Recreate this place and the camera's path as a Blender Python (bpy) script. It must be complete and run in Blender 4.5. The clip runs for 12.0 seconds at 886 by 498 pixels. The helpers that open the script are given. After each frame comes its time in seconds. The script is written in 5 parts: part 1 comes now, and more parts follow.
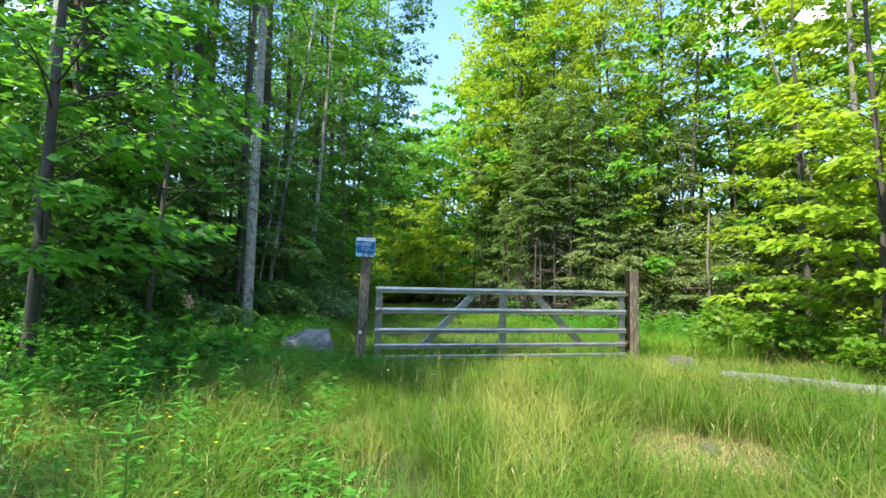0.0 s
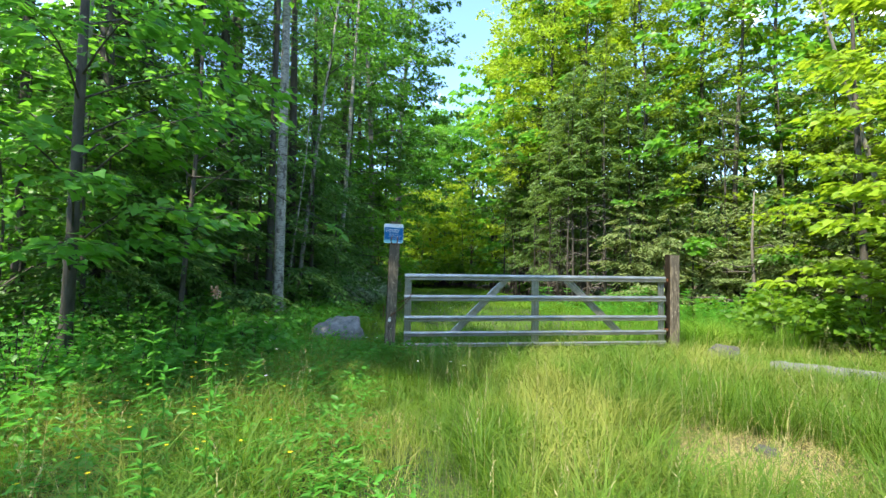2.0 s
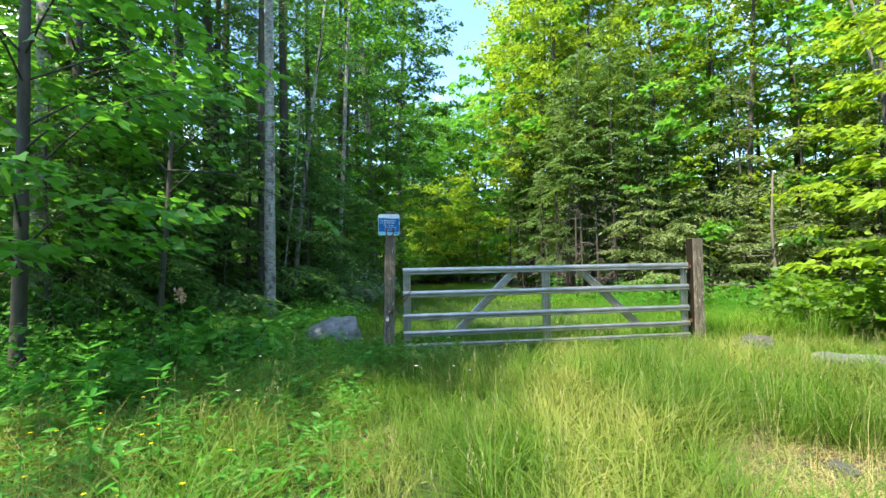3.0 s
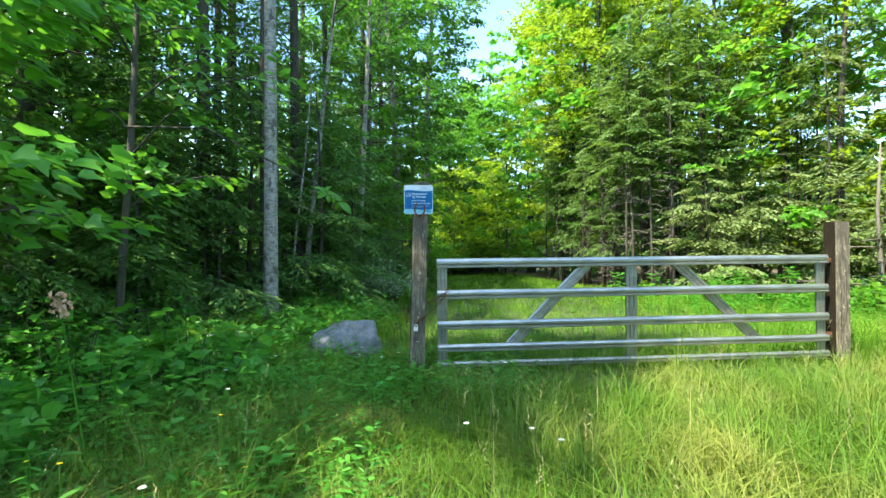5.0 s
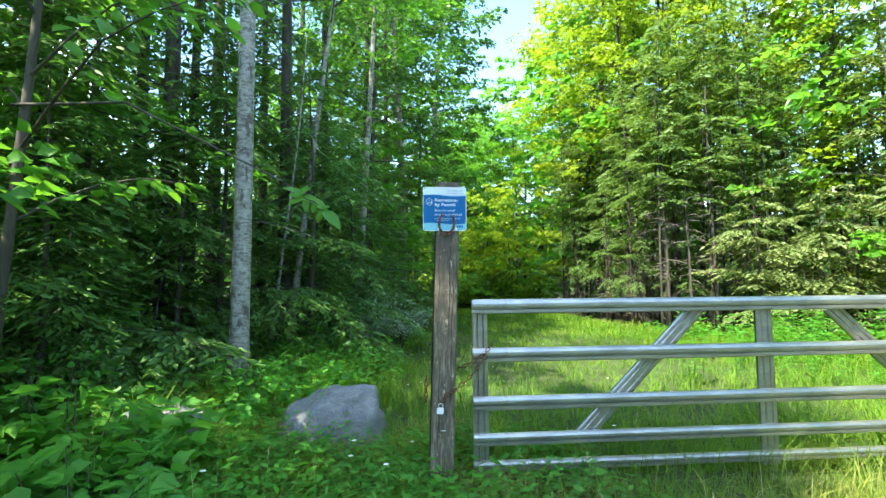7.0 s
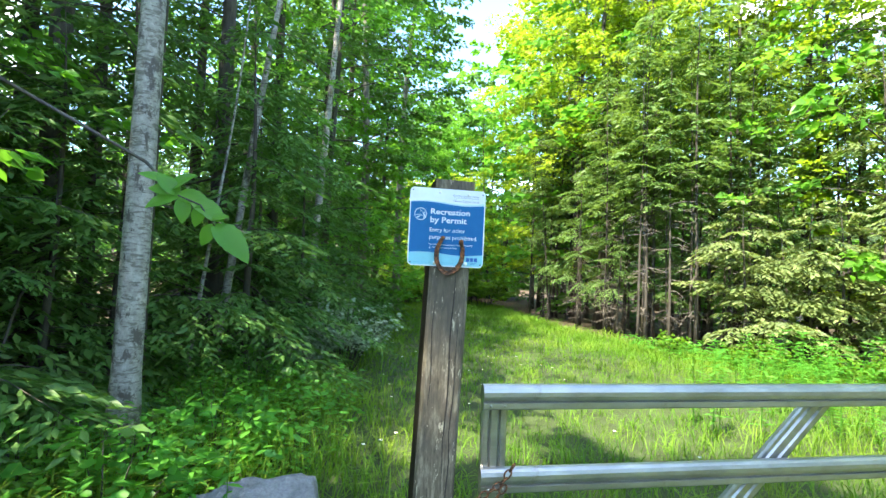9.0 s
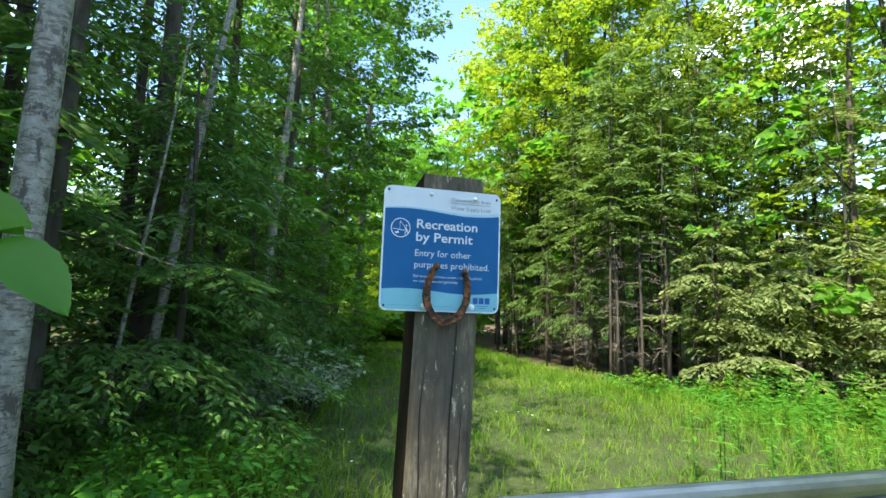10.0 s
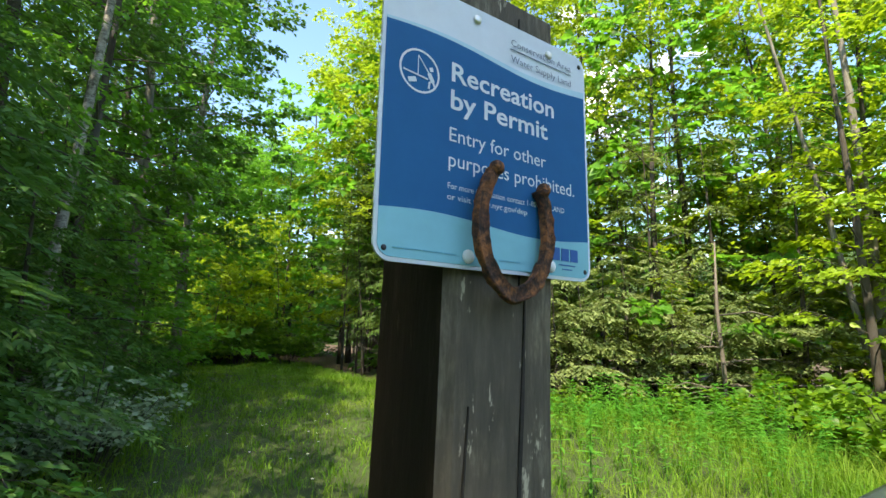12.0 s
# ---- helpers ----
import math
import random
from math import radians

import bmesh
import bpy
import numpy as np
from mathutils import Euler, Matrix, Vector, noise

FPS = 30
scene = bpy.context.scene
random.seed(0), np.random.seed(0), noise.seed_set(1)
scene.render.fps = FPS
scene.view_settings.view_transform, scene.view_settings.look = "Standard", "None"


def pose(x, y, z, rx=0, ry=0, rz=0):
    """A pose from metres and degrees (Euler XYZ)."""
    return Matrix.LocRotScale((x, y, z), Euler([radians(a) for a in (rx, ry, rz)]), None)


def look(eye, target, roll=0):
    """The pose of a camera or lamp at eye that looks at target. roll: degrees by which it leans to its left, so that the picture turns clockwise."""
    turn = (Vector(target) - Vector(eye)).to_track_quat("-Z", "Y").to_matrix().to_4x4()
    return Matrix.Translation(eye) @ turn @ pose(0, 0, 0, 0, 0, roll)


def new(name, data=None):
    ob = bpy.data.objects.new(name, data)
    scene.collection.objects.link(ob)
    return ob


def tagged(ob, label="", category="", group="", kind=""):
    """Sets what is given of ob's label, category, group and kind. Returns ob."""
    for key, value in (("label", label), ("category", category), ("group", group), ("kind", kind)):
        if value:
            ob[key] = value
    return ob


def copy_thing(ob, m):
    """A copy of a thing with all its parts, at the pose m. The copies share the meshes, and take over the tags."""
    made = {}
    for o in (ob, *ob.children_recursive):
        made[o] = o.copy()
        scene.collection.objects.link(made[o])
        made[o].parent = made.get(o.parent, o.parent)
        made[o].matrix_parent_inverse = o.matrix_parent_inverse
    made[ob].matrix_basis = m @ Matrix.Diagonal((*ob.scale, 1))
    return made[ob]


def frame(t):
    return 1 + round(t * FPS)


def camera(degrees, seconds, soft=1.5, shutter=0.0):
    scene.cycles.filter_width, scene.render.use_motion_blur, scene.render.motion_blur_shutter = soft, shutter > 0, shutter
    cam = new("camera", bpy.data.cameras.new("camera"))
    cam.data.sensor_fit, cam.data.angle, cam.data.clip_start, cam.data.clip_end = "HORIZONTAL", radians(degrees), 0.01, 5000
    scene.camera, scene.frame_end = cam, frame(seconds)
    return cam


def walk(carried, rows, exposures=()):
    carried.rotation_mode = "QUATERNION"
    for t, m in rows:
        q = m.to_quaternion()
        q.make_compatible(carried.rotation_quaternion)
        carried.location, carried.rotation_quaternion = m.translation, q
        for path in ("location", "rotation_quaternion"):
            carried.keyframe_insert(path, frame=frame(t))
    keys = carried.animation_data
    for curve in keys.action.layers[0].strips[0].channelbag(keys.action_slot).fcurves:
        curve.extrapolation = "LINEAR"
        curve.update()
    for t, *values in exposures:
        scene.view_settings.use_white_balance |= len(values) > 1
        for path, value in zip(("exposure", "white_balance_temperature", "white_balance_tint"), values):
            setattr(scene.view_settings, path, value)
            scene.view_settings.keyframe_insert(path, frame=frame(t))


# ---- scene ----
cam = camera(86.7, 12.0)
PATH = [
    (0, (0.233, 0.249, 1.319), (0.652, 2.198, 1.47), 1.2),
    (0.5, (0.114, 0.219, 1.372), (0.524, 2.171, 1.511), 1.7),
    (1, (0.08, 0.232, 1.384), (0.554, 2.172, 1.503), 1.2),
    (1.5, (0.098, 0.277, 1.403), (0.584, 2.215, 1.497), 1.1),
    (2, (0.27, 0.454, 1.369), (0.568, 2.43, 1.448), 0.8),
    (2.5, (0.4, 0.707, 1.341), (0.684, 2.685, 1.402), 0.5),
    (3, (0.434, 1.077, 1.322), (0.709, 3.057, 1.384), -1.1),
    (3.2, (0.467, 1.215, 1.282), (0.74, 3.196, 1.344), -1.6),
    (4.8, (0.408, 2.712, 1.254), (0.598, 4.703, 1.287), -0.6),
    (5, (0.429, 2.895, 1.329), (0.599, 4.887, 1.346), -0.6),
    (5.5, (0.343, 3.325, 1.331), (0.494, 5.319, 1.356), -0.7),
    (6, (0.323, 3.694, 1.356), (0.473, 5.688, 1.399), -0.8),
    (6.5, (0.355, 4.166, 1.38), (0.504, 6.156, 1.523), -0.6),
    (7, (0.332, 4.619, 1.381), (0.489, 6.607, 1.527), -0.5),
    (7.2, (0.34, 4.755, 1.393), (0.542, 6.741, 1.517), -0.6),
    (8.8, (0.273, 5.834, 1.664), (0.521, 7.818, 1.735), 2.0),
    (9, (0.285, 5.996, 1.722), (0.614, 7.967, 1.813), 2.3),
    (9.5, (0.338, 6.343, 1.777), (0.708, 8.3, 1.964), 2.5),
    (10, (0.323, 6.675, 1.75), (0.8, 8.601, 1.994), 1.7),
    (10.5, (0.33, 7.008, 1.778), (0.923, 8.898, 2.053), 1.0),
    (11, (0.357, 7.273, 1.816), (1.013, 9.136, 2.132), 0.4),
    (11.5, (0.299, 7.38, 1.807), (1.258, 9.103, 2.146), -1.7),
    (12, (0.27, 7.396, 1.677), (1.353, 9.044, 2.012), 0.9),
]
walk(cam, [(t, look(eye, target, roll)) for t, eye, target, roll in PATH],
     [(0, 2.00, 7000, 11), (3, 2.10, 7000, 9), (5, 2.44, 7100, 4), (7, 2.70, 7150, 6), (9, 2.94, 7250, 11), (9.5, 2.48, 7300, 12), (10.5, 2.12, 7500, 12), (11, 2.08, 7700, 11), (12, 1.94, 8000, 12)])

# ---- sky and sun ----
SUN_ELEVATION, SUN_FROM = 60.0, Vector((-0.77, -0.64, 0)).normalized()

world = bpy.data.worlds.new("sky")
scene.world = world
world.use_nodes = True
wn, wl = world.node_tree.nodes, world.node_tree.links
sky = wn.new("ShaderNodeTexSky")
sky.sky_type, sky.sun_disc = "NISHITA", False
sky.sun_elevation = radians(SUN_ELEVATION)
sky.sun_rotation = math.atan2(SUN_FROM.x, SUN_FROM.y)
sky.air_density, sky.dust_density, sky.ozone_density = 1.0, 0.3, 2.0
place = wn.new("ShaderNodeTexCoord")
cloud = wn.new("ShaderNodeTexNoise")
cloud.inputs["Scale"].default_value, cloud.inputs["Detail"].default_value, cloud.inputs["Roughness"].default_value = 3.2, 8, 0.6
cloud_ramp = wn.new("ShaderNodeValToRGB")
cloud_ramp.color_ramp.elements[0].position, cloud_ramp.color_ramp.elements[1].position = 0.55, 0.72
cloud_mix = wn.new("ShaderNodeMixRGB")
cloud_mix.inputs[2].default_value = (18.0, 18.2, 18.6, 1)
drift = wn.new("ShaderNodeMapping")
drift.inputs["Location"].default_value = (1.7, 0.2, 0.5)
wl.new(place.outputs["Generated"], drift.inputs[0])
wl.new(drift.outputs[0], cloud.inputs["Vector"])
wl.new(cloud.outputs["Fac"], cloud_ramp.inputs[0])
wl.new(cloud_ramp.outputs[0], cloud_mix.inputs[0])
deep = wn.new("ShaderNodeHueSaturation")
deep.inputs["Saturation"].default_value = 1.14
wl.new(sky.outputs[0], deep.inputs["Color"])
wl.new(deep.outputs[0], cloud_mix.inputs[1])
wl.new(cloud_mix.outputs[0], wn["Background"].inputs["Color"])
wn["Background"].inputs["Strength"].default_value = 0.15

sun_data = bpy.data.lights.new("sun", "SUN")
sun_data.energy, sun_data.angle, sun_data.color = 3.25, radians(0.53), (1.0, 0.95, 0.84)
sun = new("sun", sun_data)
sun_way = SUN_FROM * math.cos(radians(SUN_ELEVATION)) + Vector((0, 0, math.sin(radians(SUN_ELEVATION))))
sun.matrix_world = look(sun_way * 60, (0, 0, 0))


# ---- materials ----
def material(name):
    m = bpy.data.materials.new(name)
    m.use_nodes = True
    return m, m.node_tree.nodes, m.node_tree.links, m.node_tree.nodes["Principled BSDF"]


def ramp(nodes, stops):
    r = nodes.new("ShaderNodeValToRGB")
    for i, (at, c) in enumerate(stops):
        e = r.color_ramp.elements[i] if i < 2 else r.color_ramp.elements.new(at)
        e.position, e.color = at, (*c, 1)
    return r


def noise_node(nodes, links, scale, detail=4, rough=0.6, stretch=None, coords="Object"):
    n = nodes.new("ShaderNodeTexNoise")
    n.inputs["Scale"].default_value, n.inputs["Detail"].default_value, n.inputs["Roughness"].default_value = scale, detail, rough
    tc = nodes.new("ShaderNodeTexCoord")
    if stretch:
        mp = nodes.new("ShaderNodeMapping")
        mp.inputs["Scale"].default_value = stretch
        links.new(tc.outputs[coords], mp.inputs[0])
        links.new(mp.outputs[0], n.inputs["Vector"])
    else:
        links.new(tc.outputs[coords], n.inputs["Vector"])
    return n


def mix_col(nodes, links, fac, a, b, mode="MIX"):
    m = nodes.new("ShaderNodeMixRGB")
    m.blend_type = mode
    for i, v in enumerate((fac, a, b)):
        if isinstance(v, (int, float)):
            m.inputs[i].default_value = v
        elif isinstance(v, tuple):
            m.inputs[i].default_value = (*v, 1)
        else:
            links.new(v, m.inputs[i])
    return m.outputs[0]


def bump(nodes, links, height, bsdf, strength=0.4, distance=0.01):
    b = nodes.new("ShaderNodeBump")
    b.inputs["Strength"].default_value, b.inputs["Distance"].default_value = strength, distance
    links.new(height, b.inputs["Height"])
    links.new(b.outputs[0], bsdf.inputs["Normal"])


def leaf_material(name, dark, light, glow, rough=0.42, through_light=0.48, patch=None):
    """Leaves: two-tone by leaf, paler by tree, light shining through the blade."""
    m, n, l, p = material(name)
    geo, info = n.new("ShaderNodeNewGeometry"), n.new("ShaderNodeObjectInfo")
    r = ramp(n, [(0.0, dark), (1.0, light)])
    l.new(geo.outputs["Random Per Island"], r.inputs[0])
    hue = n.new("ShaderNodeHueSaturation")
    mr = n.new("ShaderNodeMapRange")
    mr.inputs[3].default_value, mr.inputs[4].default_value = 0.497, 0.516
    l.new(info.outputs["Random"], mr.inputs[0])
    l.new(mr.outputs[0], hue.inputs["Hue"])
    big = noise_node(n, l, 0.9, 3)
    mv = n.new("ShaderNodeMapRange")
    mv.inputs[1].default_value, mv.inputs[2].default_value, mv.inputs[3].default_value, mv.inputs[4].default_value = 0.3, 0.7, 0.75, 1.25
    l.new(big.outputs[0], mv.inputs[0])
    l.new(mv.outputs[0], hue.inputs["Value"])
    tone = r.outputs[0]
    if patch:
        area = noise_node(n, l, 0.75, 5, 0.65)
        ar = ramp(n, [(0.48, (0, 0, 0)), (0.66, (1, 1, 1))])
        l.new(area.outputs[0], ar.inputs[0])
        tone = mix_col(n, l, ar.outputs[0], tone, mix_col(n, l, 0.65, tone, patch))
    l.new(tone, hue.inputs["Color"])
    l.new(hue.outputs[0], p.inputs["Base Color"])
    p.inputs["Roughness"].default_value = rough
    p.inputs["Specular IOR Level"].default_value = 0.3
    t = n.new("ShaderNodeBsdfTranslucent")
    tint = mix_col(n, l, 0.6, hue.outputs[0], glow)
    l.new(tint, t.inputs[0])
    mx = n.new("ShaderNodeMixShader")
    mx.inputs[0].default_value = through_light
    l.new(p.outputs[0], mx.inputs[1])
    l.new(t.outputs[0], mx.inputs[2])
    l.new(mx.outputs[0], n["Material Output"].inputs["Surface"])
    return m


# Maple leaf in a sunlit and a darker shaded copy: light in the colour.
MAPLE = leaf_material("sunlit_maple_leaf", (0.135, 0.225, 0.016), (0.275, 0.385, 0.032), (0.48, 0.67, 0.03))
MAPLE_SHADE = leaf_material("shaded_maple_leaf", (0.054, 0.175, 0.024), (0.120, 0.295, 0.040), (0.22, 0.56, 0.035), 0.36, 0.52)
ASPEN = leaf_material("aspen_leaf", (0.045, 0.13, 0.022), (0.09, 0.20, 0.035), (0.12, 0.30, 0.03), 0.4)
HEMLOCK = leaf_material("hemlock_needle", (0.042, 0.118, 0.026), (0.110, 0.224, 0.052), (0.16, 0.36, 0.05), 0.45, 0.42)
HEMLOCK_MID = leaf_material("sunny_hemlock_needle", (0.046, 0.108, 0.028), (0.135, 0.225, 0.058), (0.24, 0.40, 0.05), 0.5, 0.4)
HEMLOCK_PALE = leaf_material("pale_hemlock_needle", (0.080, 0.128, 0.038), (0.205, 0.262, 0.095), (0.34, 0.44, 0.09), 0.55, 0.35)
HERB = leaf_material("herb_leaf", (0.046, 0.180, 0.022), (0.115, 0.320, 0.040), (0.15, 0.50, 0.045))
SUN_HERB = leaf_material("sunny_herb_leaf", (0.062, 0.150, 0.014), (0.145, 0.265, 0.026), (0.26, 0.48, 0.02))
GREY_SHRUB = leaf_material("grey_shrub_leaf", (0.12, 0.19, 0.10), (0.27, 0.35, 0.22), (0.25, 0.38, 0.15), 0.45, 0.25)
GRASS = leaf_material("grass_blade", (0.040, 0.110, 0.008), (0.132, 0.215, 0.017), (0.21, 0.37, 0.018), 0.65, 0.4, (0.36, 0.31, 0.08))
TRAIL_GRASS = leaf_material("trail_grass_blade", (0.042, 0.138, 0.009), (0.125, 0.268, 0.018), (0.17, 0.39, 0.013), 0.7, 0.4, (0.23, 0.30, 0.035))
STRAW = leaf_material("straw_blade", (0.30, 0.25, 0.09), (0.52, 0.43, 0.19), (0.5, 0.4, 0.15), 0.6, 0.25)
SEED = leaf_material("pale_seed_head", (0.26, 0.26, 0.10), (0.42, 0.38, 0.19), (0.45, 0.45, 0.2), 0.6, 0.3)
YELLOW_PETAL = leaf_material("yellow_petal", (0.75, 0.55, 0.02), (0.85, 0.66, 0.03), (0.8, 0.6, 0.02), 0.4, 0.3)
WHITE_PETAL = leaf_material("white_petal", (0.75, 0.75, 0.72), (0.85, 0.85, 0.82), (0.8, 0.8, 0.75), 0.5, 0.3)


def bark_material(name, low, high, scale=14, relief=0.6):
    m, n, l, p = material(name)
    a = noise_node(n, l, scale, 8, 0.7, (1, 1, 0.22))
    b = noise_node(n, l, 1.7, 4, 0.6)
    r = ramp(n, [(0.32, low), (0.7, high)])
    l.new(a.outputs[0], r.inputs[0])
    moss = ramp(n, [(0.52, (0, 0, 0)), (0.68, (1, 1, 1))])
    l.new(b.outputs[0], moss.inputs[0])
    l.new(mix_col(n, l, moss.outputs[0], r.outputs[0], tuple(0.6 * x + 0.05 for x in low)), p.inputs["Base Color"])
    p.inputs["Roughness"].default_value = 0.9
    bump(n, l, a.outputs[0], p, relief, 0.015)
    return m


BARK = bark_material("brown_bark", (0.026, 0.022, 0.017), (0.092, 0.080, 0.062))
BARK_GREY = bark_material("grey_bark", (0.09, 0.08, 0.065), (0.27, 0.25, 0.21))
DEAD_TWIG = bark_material("dead_twig", (0.07, 0.058, 0.045), (0.21, 0.185, 0.155), 20)


def birch_material():
    m, n, l, p = material("birch_bark")
    fine = noise_node(n, l, 22, 7, 0.7, (0.8, 0.8, 0.7))
    lens = noise_node(n, l, 13, 4, 0.6, (1.1, 1.1, 3.6))
    knots = noise_node(n, l, 6.5, 6, 0.7, (1.3, 1.3, 0.8))
    base = ramp(n, [(0.3, (0.15, 0.14, 0.12)), (0.7, (0.40, 0.385, 0.35))])
    l.new(fine.outputs[0], base.inputs[0])
    dash = ramp(n, [(0.51, (0, 0, 0)), (0.60, (1, 1, 1))])
    l.new(lens.outputs[0], dash.inputs[0])
    knot = ramp(n, [(0.54, (0, 0, 0)), (0.60, (1, 1, 1))])
    l.new(knots.outputs[0], knot.inputs[0])
    c = mix_col(n, l, dash.outputs[0], base.outputs[0], (0.13, 0.118, 0.10))
    c = mix_col(n, l, knot.outputs[0], c, (0.075, 0.065, 0.055))
    l.new(c, p.inputs["Base Color"])
    p.inputs["Roughness"].default_value = 0.75
    bump(n, l, lens.outputs[0], p, 0.35, 0.01)
    return m


BIRCH = birch_material()


def post_material(name, side_shade=0.0):
    m, n, l, p = material(name)
    grain = noise_node(n, l, 85, 8, 0.7, (1, 1, 0.12))
    streak = noise_node(n, l, 24, 8, 0.7, (1, 1, 0.22))
    blotch = noise_node(n, l, 7, 8, 0.7, (1, 1, 0.45))
    flake = noise_node(n, l, 42, 5, 0.7, (1, 1, 0.3))
    r = ramp(n, [(0.39, (0.036, 0.028, 0.017)), (0.51, (0.128, 0.103, 0.066)), (0.64, (0.30, 0.255, 0.175))])
    l.new(mix_col(n, l, 0.5, grain.outputs[0], streak.outputs[0]), r.inputs[0])
    d = ramp(n, [(0.47, (0, 0, 0)), (0.58, (1, 1, 1))])
    l.new(blotch.outputs[0], d.inputs[0])
    k = ramp(n, [(0.62, (0, 0, 0)), (0.66, (1, 1, 1))])
    l.new(flake.outputs[0], k.inputs[0])
    stained = mix_col(n, l, d.outputs[0], r.outputs[0], mix_col(n, l, 0.75, r.outputs[0], (0.066, 0.054, 0.038)))
    chipped = mix_col(n, l, k.outputs[0], stained, (0.42, 0.36, 0.25))
    # Mixes the side's shade, with some creosote, into the colour as near-black.
    if side_shade:
        chipped = mix_col(n, l, side_shade, chipped, (0.014, 0.010, 0.006))
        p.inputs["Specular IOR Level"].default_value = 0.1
    l.new(chipped, p.inputs["Base Color"])
    p.inputs["Roughness"].default_value = 0.85
    bump(n, l, mix_col(n, l, 0.5, grain.outputs[0], streak.outputs[0]), p, 0.7, 0.005)
    return m


POST_WOOD = post_material("weathered_timber")
SHADED_SIDE_WOOD = post_material("shaded_side_timber", 0.93)
CRACK, cn, cl, cp = material("dark_crack")
cnz = noise_node(cn, cl, 60)
cr = ramp(cn, [(0.3, (0.012, 0.010, 0.008)), (0.8, (0.045, 0.036, 0.028))])
cl.new(cnz.outputs[0], cr.inputs[0])
cl.new(cr.outputs[0], cp.inputs["Base Color"])
cp.inputs["Roughness"].default_value = 1.0


def metal_material(name, low, high, rough_low, rough_high, stain=None):
    m, n, l, p = material(name)
    a = noise_node(n, l, 12, 6, 0.65, (0.4, 1, 1))
    b = noise_node(n, l, 55, 3, 0.5)
    r = ramp(n, [(0.3, low), (0.7, high)])
    l.new(a.outputs[0], r.inputs[0])
    col = r.outputs[0]
    if stain:
        s = noise_node(n, l, 7, 8, 0.75)
        sr = ramp(n, [(0.62, (0, 0, 0)), (0.74, (1, 1, 1))])
        l.new(s.outputs[0], sr.inputs[0])
        col = mix_col(n, l, sr.outputs[0], col, stain)
    l.new(col, p.inputs["Base Color"])
    p.inputs["Metallic"].default_value = 0.85
    rr = n.new("ShaderNodeMapRange")
    rr.inputs[3].default_value, rr.inputs[4].default_value = rough_low, rough_high
    l.new(b.outputs[0], rr.inputs[0])
    l.new(rr.outputs[0], p.inputs["Roughness"])
    bump(n, l, b.outputs[0], p, 0.08, 0.002)
    return m


GALVANISED = metal_material("galvanised_steel", (0.25, 0.247, 0.225), (0.42, 0.415, 0.385), 0.26, 0.46, (0.22, 0.21, 0.17))
BRASS_LOCK = metal_material("padlock_metal", (0.55, 0.53, 0.46), (0.75, 0.73, 0.66), 0.3, 0.5)


def rust_material():
    m, n, l, p = material("rusty_iron")
    a = noise_node(n, l, 120, 8, 0.75)
    b = noise_node(n, l, 38, 5, 0.65)
    r = ramp(n, [(0.40, (0.016, 0.010, 0.008)), (0.49, (0.085, 0.034, 0.016)), (0.60, (0.36, 0.130, 0.040))])
    l.new(mix_col(n, l, 0.5, a.outputs[0], b.outputs[0]), r.inputs[0])
    l.new(r.outputs[0], p.inputs["Base Color"])
    p.inputs["Roughness"].default_value, p.inputs["Metallic"].default_value = 0.85, 0.15
    bump(n, l, mix_col(n, l, 0.6, a.outputs[0], b.outputs[0]), p, 1.0, 0.007)
    return m


RUST = rust_material()


def paint_material(name, colour, rough=0.4, wear=0.06):
    m, n, l, p = material(name)
    a = noise_node(n, l, 22, 6, 0.7)
    lo, hi = tuple(c * (1 - wear) for c in colour), tuple(min(1, c * (1 + wear)) for c in colour)
    r = ramp(n, [(0.3, lo), (0.7, hi)])
    l.new(a.outputs[0], r.inputs[0])
    l.new(r.outputs[0], p.inputs["Base Color"])
    p.inputs["Roughness"].default_value = rough
    p.inputs["Specular IOR Level"].default_value = 0.3
    bump(n, l, a.outputs[0], p, 0.04, 0.002)
    return m


SIGN_WHITE = paint_material("sign_white", (0.60, 0.65, 0.68))
SIGN_BLUE = paint_material("sign_blue", (0.001, 0.105, 0.265), 0.8)
SIGN_AQUA = paint_material("sign_aqua", (0.17, 0.46, 0.53))
SIGN_PALE = paint_material("sign_pale_blue", (0.36, 0.56, 0.63))
SIGN_GREY = paint_material("sign_grey_ink", (0.16, 0.19, 0.23))
SIGN_FAINT = paint_material("sign_faint_ink", (0.10, 0.36, 0.45))
SIGN_NAVY = paint_material("sign_navy", (0.01, 0.09, 0.30))
WHITE_CAP = paint_material("white_plastic_cap", (0.8, 0.8, 0.78))
DARK_HOLE = paint_material("dark_metal", (0.03, 0.032, 0.035))
TAG = paint_material("tag_white", (0.72, 0.70, 0.64), 0.6)


def stone_material(name, low, high, scale=6):
    m, n, l, p = material(name)
    a = noise_node(n, l, scale, 10, 0.7)
    b = noise_node(n, l, 60, 4, 0.7)
    c = noise_node(n, l, 2.3, 4, 0.6)
    r = ramp(n, [(0.3, low), (0.68, high)])
    l.new(mix_col(n, l, 0.4, a.outputs[0], b.outputs[0]), r.inputs[0])
    moss = ramp(n, [(0.58, (0, 0, 0)), (0.72, (1, 1, 1))])
    l.new(c.outputs[0], moss.inputs[0])
    l.new(mix_col(n, l, moss.outputs[0], r.outputs[0], (0.17, 0.19, 0.13)), p.inputs["Base Color"])
    p.inputs["Roughness"].default_value = 0.92
    bump(n, l, a.outputs[0], p, 0.9, 0.05)
    return m


